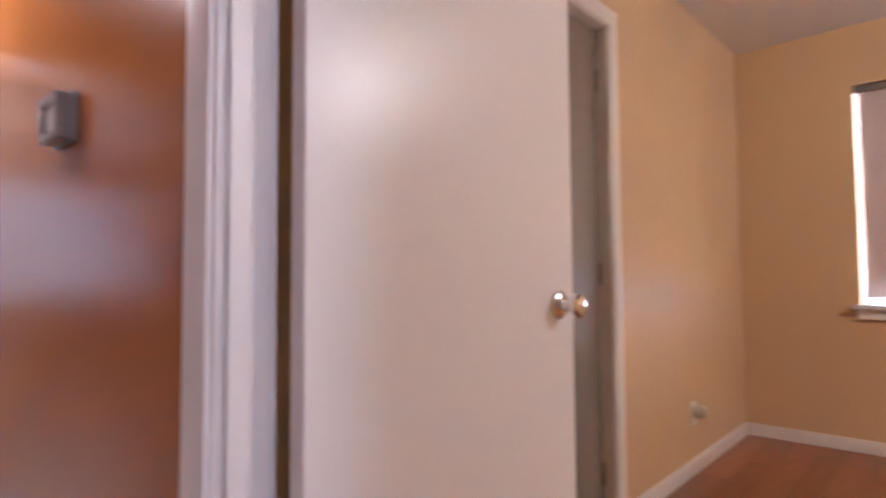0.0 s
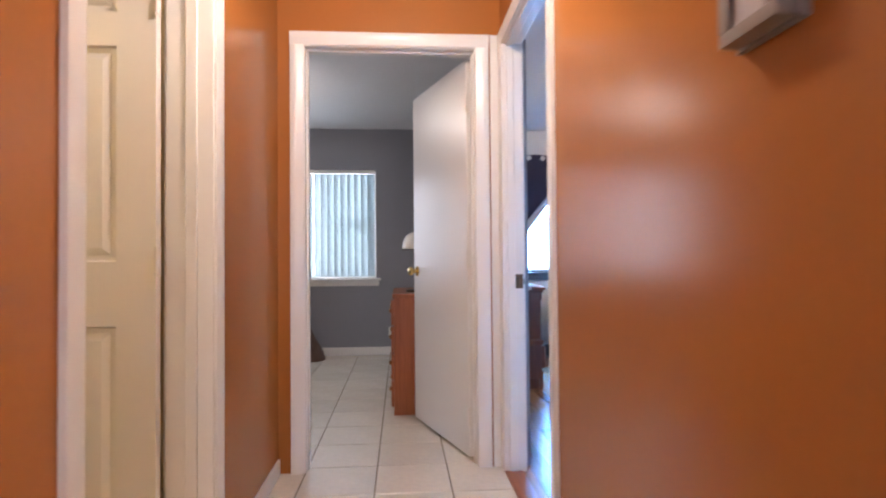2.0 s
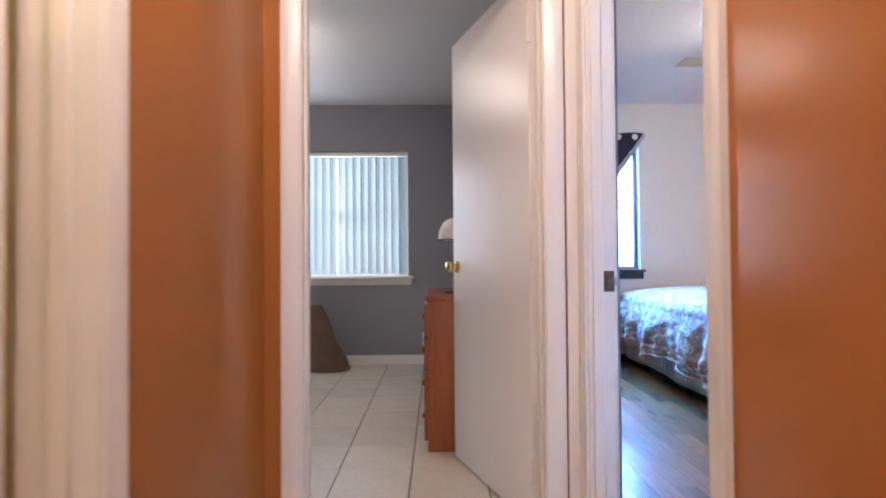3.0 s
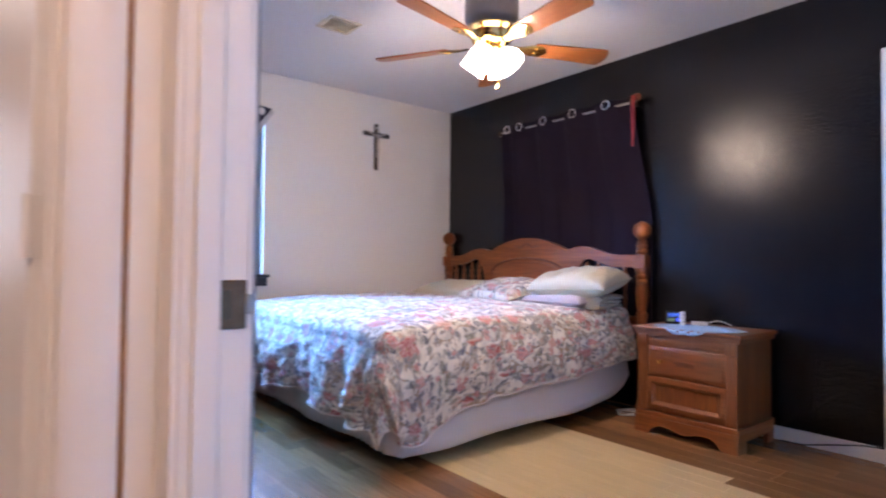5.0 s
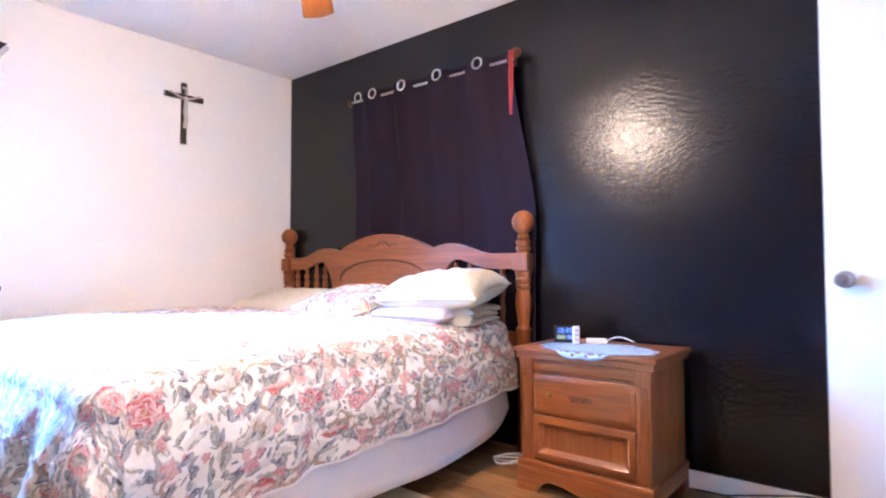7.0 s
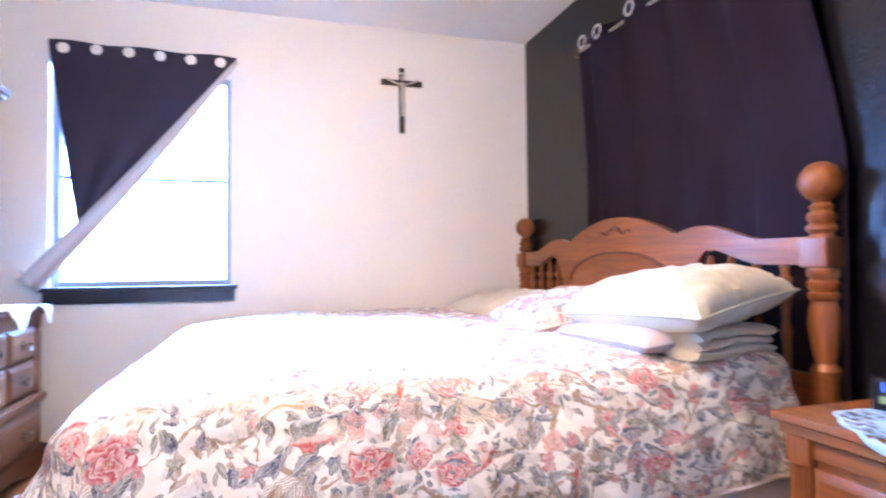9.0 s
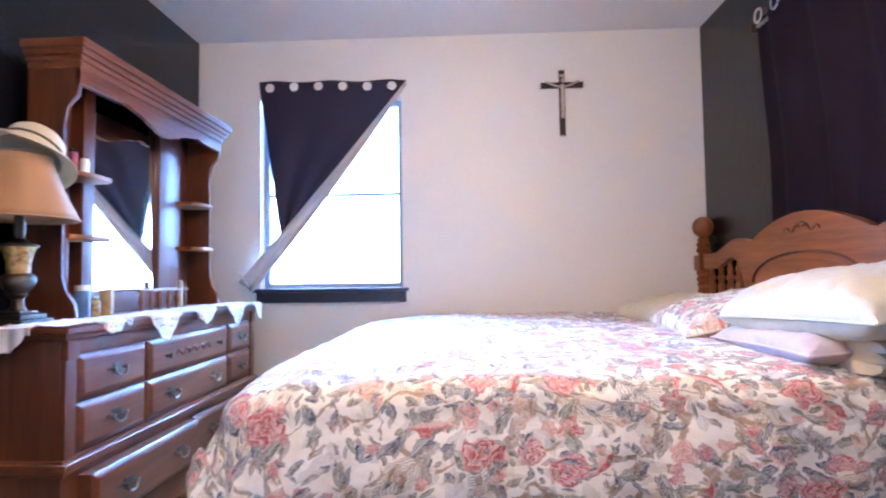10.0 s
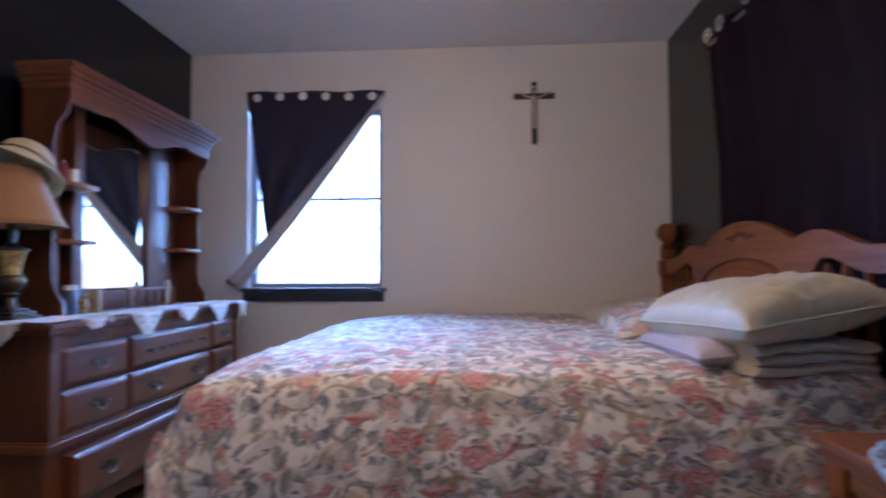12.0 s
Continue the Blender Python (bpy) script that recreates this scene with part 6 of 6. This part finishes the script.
def bottle(x, y, z, r, h, mat, label, cap=None, name="bottle"):
    root = thing(name, pose(x, y, z), label, name)
    part("body", lathe([(0.0, 0), (r, 0), (r, h * 0.80), (r * 0.9, h * 0.84), (0.0, h * 0.845)], 18), mat, root)
    part("cap", lathe([(0.0, h * 0.842), (r * 0.92, h * 0.842), (r * 0.92, h), (0.0, h)], 18), cap or M["plastic"], root)
    return root


m_blue = material("blue_label", (0.05, 0.12, 0.22), 0.35, vary=0.4, scale=30, bump=0)
m_red = material("red_bottle", (0.28, 0.02, 0.05), 0.3, vary=0.2, bump=0)
m_gold = material("gold_packaging", (0.45, 0.28, 0.10), 0.4, vary=0.5, scale=25, bump=0)
bottle(0.36, 2.00, 0.793, 0.028, 0.125, m_blue, "blue bottle with a white cap on the dresser")
bottle(0.34, 2.10, 0.793, 0.022, 0.075, M["tortoise"], "small brown perfume bottle on the dresser", M["brass"])
bottle(0.33, 1.98, 1.350, 0.015, 0.09, m_red, "dark red bottle on a hutch shelf", M["blackplastic"])
bottle(0.34, 2.03, 1.350, 0.016, 0.06, M["plastic"], "small white bottle on a hutch shelf")
bx_ = thing("carton", pose(0.345, 2.17, 0.793, 0, 0, 20), "gold and tan printed carton on the dresser", "carton")
part("box", blk(-0.02, 0.02, -0.025, 0.025, 0, 0.105, 0.002), m_gold, bx_)
cd = thing("candle", pose(0.345, 2.755, 0.793), "pale slim candle beside the gallery rail", "candle")
part("wax", lathe([(0.0, 0), (0.014, 0), (0.014, 0.135), (0.0, 0.137)], 16), M["satin"], cd)


def ceiling_vent():
    root = thing("ceiling_vent", pose(1.44, 2.235, 2.44, 0, 0, 0), "small cream metal ceiling vent", "ceiling vent")
    part("frame", merge(blk(-0.11, 0.11, -0.10, -0.08, -0.008, 0, 0.002), blk(-0.11, 0.11, 0.08, 0.10, -0.008, 0, 0.002), blk(-0.11, -0.09, -0.08, 0.08, -0.008, 0, 0.002), blk(0.09, 0.11, -0.08, 0.08, -0.008, 0, 0.002)), M["satin"], root)
    part("backing", blk(-0.09, 0.09, -0.08, 0.08, -0.002, -0.0005, 0), M["plastic"], root, "pale duct behind the slats")
    for i in range(7):
        b = blk(-0.088, 0.088, -0.010, 0.010, -0.001, 0.001, 0)
        part("slat", b, M["satin"], root, m=pose(0, -0.066 + 0.022 * i, -0.006, 35, 0, 0))
    return root


ceiling_vent()
cb = thing("power_cable", pose(0, 0, 0), "thin black power cable along the baseboard", "cable")
part("cord", tube([(3.24, 0.42, 0.006), (3.235, 0.30, 0.010), (3.225, 0.15, 0.05), (3.24, 0.02, 0.075), (3.25, -0.06, 0.078), (3.255, -0.20, 0.08)], 0.004, 6), M["blackplastic"], cb)
cb = thing("cable_bundle", pose(3.05, 1.24, 0.006), "tangled white and grey cables under the bed", "cable")
for k in range(4):
    part("cord", tube([(0.09 * math.cos(a * 0.5 + k) * (1 - 0.1 * k) , 0.06 * math.sin(a * 0.5 + k * 0.7), 0.004 + 0.006 * k + 0.004 * math.sin(a)) for a in range(14)], 0.003, 6), M["plastic"] if k % 2 else M["lining"], cb)

# ---- hall, grey room and spare room things ----
th = thing("thermostat", pose(0.0, -2.045, 1.350), "grey square thermostat with a pale window on the orange wall", "thermostat")
part("base", blk(-0.012, 0.0, -0.068, 0.068, -0.050, 0.056, 0.004), M["greyplastic"], th)
part("case", merge(blk(-0.042, -0.012, -0.062, 0.062, -0.046, -0.026, 0.003), blk(-0.042, -0.012, -0.062, 0.062, 0.034, 0.052, 0.003), blk(-0.042, -0.012, -0.062, -0.040, -0.026, 0.034, 0.002), blk(-0.042, -0.012, 0.040, 0.062, -0.026, 0.034, 0.002)), M["greyplastic"], th)
part("window", blk(-0.034, -0.013, -0.040, 0.040, -0.026, 0.034, 0.001), M["lining"], th, "pale dial window")
op = thing("outlet_cover", pose(0.0, -1.78, 0.12), "outlet cover painted orange like the wall", "outlet")
part("plate", blk(-0.006, 0.0, -0.035, 0.035, -0.06, 0.06, 0.002), M["orange"], op)


def small_dresser():
    root = thing("chest_of_drawers", pose(0, 0, 0), "reddish oak chest of drawers behind an open door", "chest of drawers")
    part("body", blk(-0.548, -0.02, 0.955, 1.75, 0.0, 0.765, 0.004), M["redoak"], root)
    part("top", blk(-0.556, -0.01, 0.945, 1.76, 0.765, 0.793, 0.008, 3), M["redoak"], root)
    for k in range(4):
        d = part("drawer", blk(-0.566, -0.548, 0.985, 1.72, 0.05 + 0.178 * k, 0.215 + 0.178 * k, 0.004), M["redoak"], root)
        for y in (1.15, 1.55):
            part("knob", lathe([(0.0, 0), (0.012, 0.0), (0.016, 0.012), (0.0, 0.02)], 12, pose(-0.566, y, 0.132 + 0.178 * k, 0, -90, 0)), M["brass"], d)
    return root


M["redoak"] = wood("red_oak", (0.36, 0.105, 0.035), (0.21, 0.055, 0.018), 0.4)
small_dresser()
dl = thing("desk_lamp", pose(-0.40, 1.16, 0.7935), "small desk lamp with a white domed shade, unlit", "desk lamp")
part("base", lathe([(0.0, 0.0), (0.065, 0.0), (0.062, 0.014), (0.014, 0.022), (0.010, 0.03), (0.010, 0.335), (0.0, 0.336)], 20), M["bronze"], dl, "dark metal base and stem")
part("shade", lathe([(0.085, 0.290), (0.088, 0.300), (0.082, 0.345), (0.062, 0.385), (0.030, 0.408), (0.0, 0.412)][::1], 24), M["plastic"], dl, "white domed shade")
# The dark underside of the dome is imitated by a black ring.
part("shade_rim", ring(0.085, 0.006, pose(0, 0, 0.292), 28, 6), M["blackplastic"], dl, "black ring standing in for the dome's dark underside")
ol = thing("wall_outlet", pose(-0.600, 3.3845, 0.235), "white wall outlet on the grey wall", "outlet")
part("plate", blk(-0.036, 0.036, -0.006, 0.0, -0.058, 0.058, 0.002), M["plastic"], ol)
for z in (-0.022, 0.022):
    part("socket", blk(-0.016, 0.016, -0.0085, -0.005, z - 0.014, z + 0.014, 0.002), M["plastic"], ol)


def draped_bag():
    root = thing("cloth_bag", pose(-1.47, 3.13, 0.0), "brown patterned cloth bag slumped below the window", "bag")
    bm = bmesh.new()
    rings = []
    for k in range(16):
        f = k / 15
        r = 0.19 * (1 - 0.70 * f ** 1.1)
        rings.append([bm.verts.new((r * math.cos(a) * (1 + 0.15 * noise.noise(Vector((math.cos(a) * 2, math.sin(a) * 2, f * 3)))) - 0.12 * f, r * 0.8 * math.sin(a), 0.58 * f)) for a in [2 * math.pi * i / 28 for i in range(28)]])
    for a, b_ in zip(rings, rings[1:]):
        for i in range(28):
            bm.faces.new((a[i], a[(i + 1) % 28], b_[(i + 1) % 28], b_[i]))
    bm.faces.new(list(reversed(rings[0])))
    bm.faces.new(rings[-1])
    part("body", bm, cloth("brown_patterned_cloth", (0.16, 0.10, 0.075), vary=0.4, scale=14), root)
    return root


draped_bag()
pf = thing("plug_in_freshener", pose(2.66, -2.4505, 0.30), "cream plug-in air freshener on a wall outlet", "air freshener")
part("plate", blk(-0.036, 0.036, -0.006, 0.0, -0.058, 0.058, 0.002), M["plastic"], pf)
part("body", lathe([(0.0, 0), (0.030, 0.002), (0.036, 0.02), (0.032, 0.05), (0.022, 0.062), (0.0, 0.064)], 18, pose(0.0, -0.006, 0.012, 90, 0, 0)), M["satin"], pf)
hl = thing("ceiling_light", pose(-0.55, -1.25, 2.44), "round frosted hall ceiling light, lit", "ceiling light")
part("base", lathe([(0.0, 0.0), (0.13, 0.0), (0.13, -0.02), (0.0, -0.02)], 28), M["brass"], hl)
part("diffuser", lathe([(0.0, -0.021), (0.12, -0.022), (0.115, -0.05), (0.08, -0.075), (0.0, -0.085)], 28), glow("lit_diffuser", (1.0, 0.88, 0.70), 5.0), hl, "lit frosted glass")
for nm, x, y in (("bath", -2.3, -2.6), ("spare", 1.9, -5.0), ("study", -1.69, 1.75)):
    copy_thing(hl, pose(x, y, 2.44))["label"] = "round frosted ceiling light in the next room, lit"

# ---- floor pieces ----
T = 0.34
tile_mesh = slab_mesh("tile", T - 0.006, T - 0.006, 0.0058, M["tile"])
tiles = thing("floor_tiles", pose(0, 0, 0), "cream glazed floor tiles with brown grout", "floor", kind="structure")
spots, extra = [], []
for i in range(-9, 4):
    for j in range(-17, 11):
        x, y = -0.62 + T * i, 0.06 + T * j
        if x < -3.5 or x > -0.01 or y > 3.38 or y < -5.7:
            continue
        inside_hall = y < 0 and x > -1.45
        if y < -0.34 and not inside_hall:
            continue
        spots.append((0, pose(x + 0.003, y + 0.003, 0.0)))
near = [s for s in spots if s[1].translation.x > -2.2][:300]
lay("tile", [tile_mesh], tiles, near)
rest = bmesh.new()
for k, m in [s for s in spots if s not in near]:
    box(rest, m.translation.x, m.translation.x + T - 0.006, m.translation.y, m.translation.y + T - 0.006, -0.0058, 0.0)
if rest.verts:
    o = part("far_tiles", rest, M["tile"], tiles)
    o["kind"] = "stuff"
else:
    rest.free()

W = 0.098
rng = random.Random(4)
planks = thing("floor_planks", pose(0, 0, 0), "brown wood laminate planks with varied tones", "floor", kind="structure")
lengths = [0.36, 0.55, 0.74, 0.92]
M["planky"] = wood("brown_laminate_plank", (0.33, 0.165, 0.066), (0.15, 0.066, 0.026), 0.25, "y", per_piece=0.42, coat=0.15)
M["palewood"] = wood("pale_bare_plank", (0.60, 0.46, 0.25), (0.52, 0.38, 0.19), 0.42, "y", per_piece=0.03, coat=0.05)
pm = [slab_mesh("plank", W - 0.0008, l - 0.0008, 0.0115, M[mat], 0.0006) for mat in ("planky", "palewood") for l in lengths]
spots = []
for i in range(34):
    x = 0.02 + W * i
    if x > 3.26:
        break
    y = -1.05 - rng.uniform(0, 0.5)
    while y < 3.38:
        li = rng.randrange(4)
        l = lengths[li]
        yc = y + l / 2
        pale = (1.48 < x < 2.34 and -0.6 < yc < 1.9) or (2.34 <= x < 2.42 and 0.53 < yc < 1.9)
        if y + l > 3.384:
            pm.append(slab_mesh("plank", W - 0.0008, max(0.02, 3.384 - y), 0.0115, M["palewood" if pale else "planky"], 0.0006))
            spots.append((len(pm) - 1, pose(x, y, 0.0)))
        else:
            spots.append((li + (4 if pale else 0), pose(x, y, 0.0)))
        y += l
lay("plank", pm, planks, spots)

rplanks = thing("spare_room_planks", pose(0, 0, 0), "red-brown laminate planks of the spare room floor", "floor", kind="structure")
rpm = []
spots = []
for j in range(12):
    y = -2.36 - 0.125 * (j + 1)
    x = 0.0 + rng.uniform(-0.8, 0)
    while x < 3.6:
        li = rng.randrange(2)
        a, b_ = max(x, 0.002), min(x + (0.9, 1.2)[li], 3.608)
        rpm.append(slab_mesh("plank", b_ - a - 0.001, 0.124, 0.0115, M["redplank"], 0.0006))
        spots.append((len(rpm) - 1, pose(a, y, 0.0)))
        x += (0.9, 1.2)[li]
lay("plank", rpm, rplanks, spots)
solid("spare_floor_rest", blk(0.0, 3.61, -6.2, -3.87, -0.011, -0.001, 0), M["redplank"], "red-brown laminate floor", "floor")
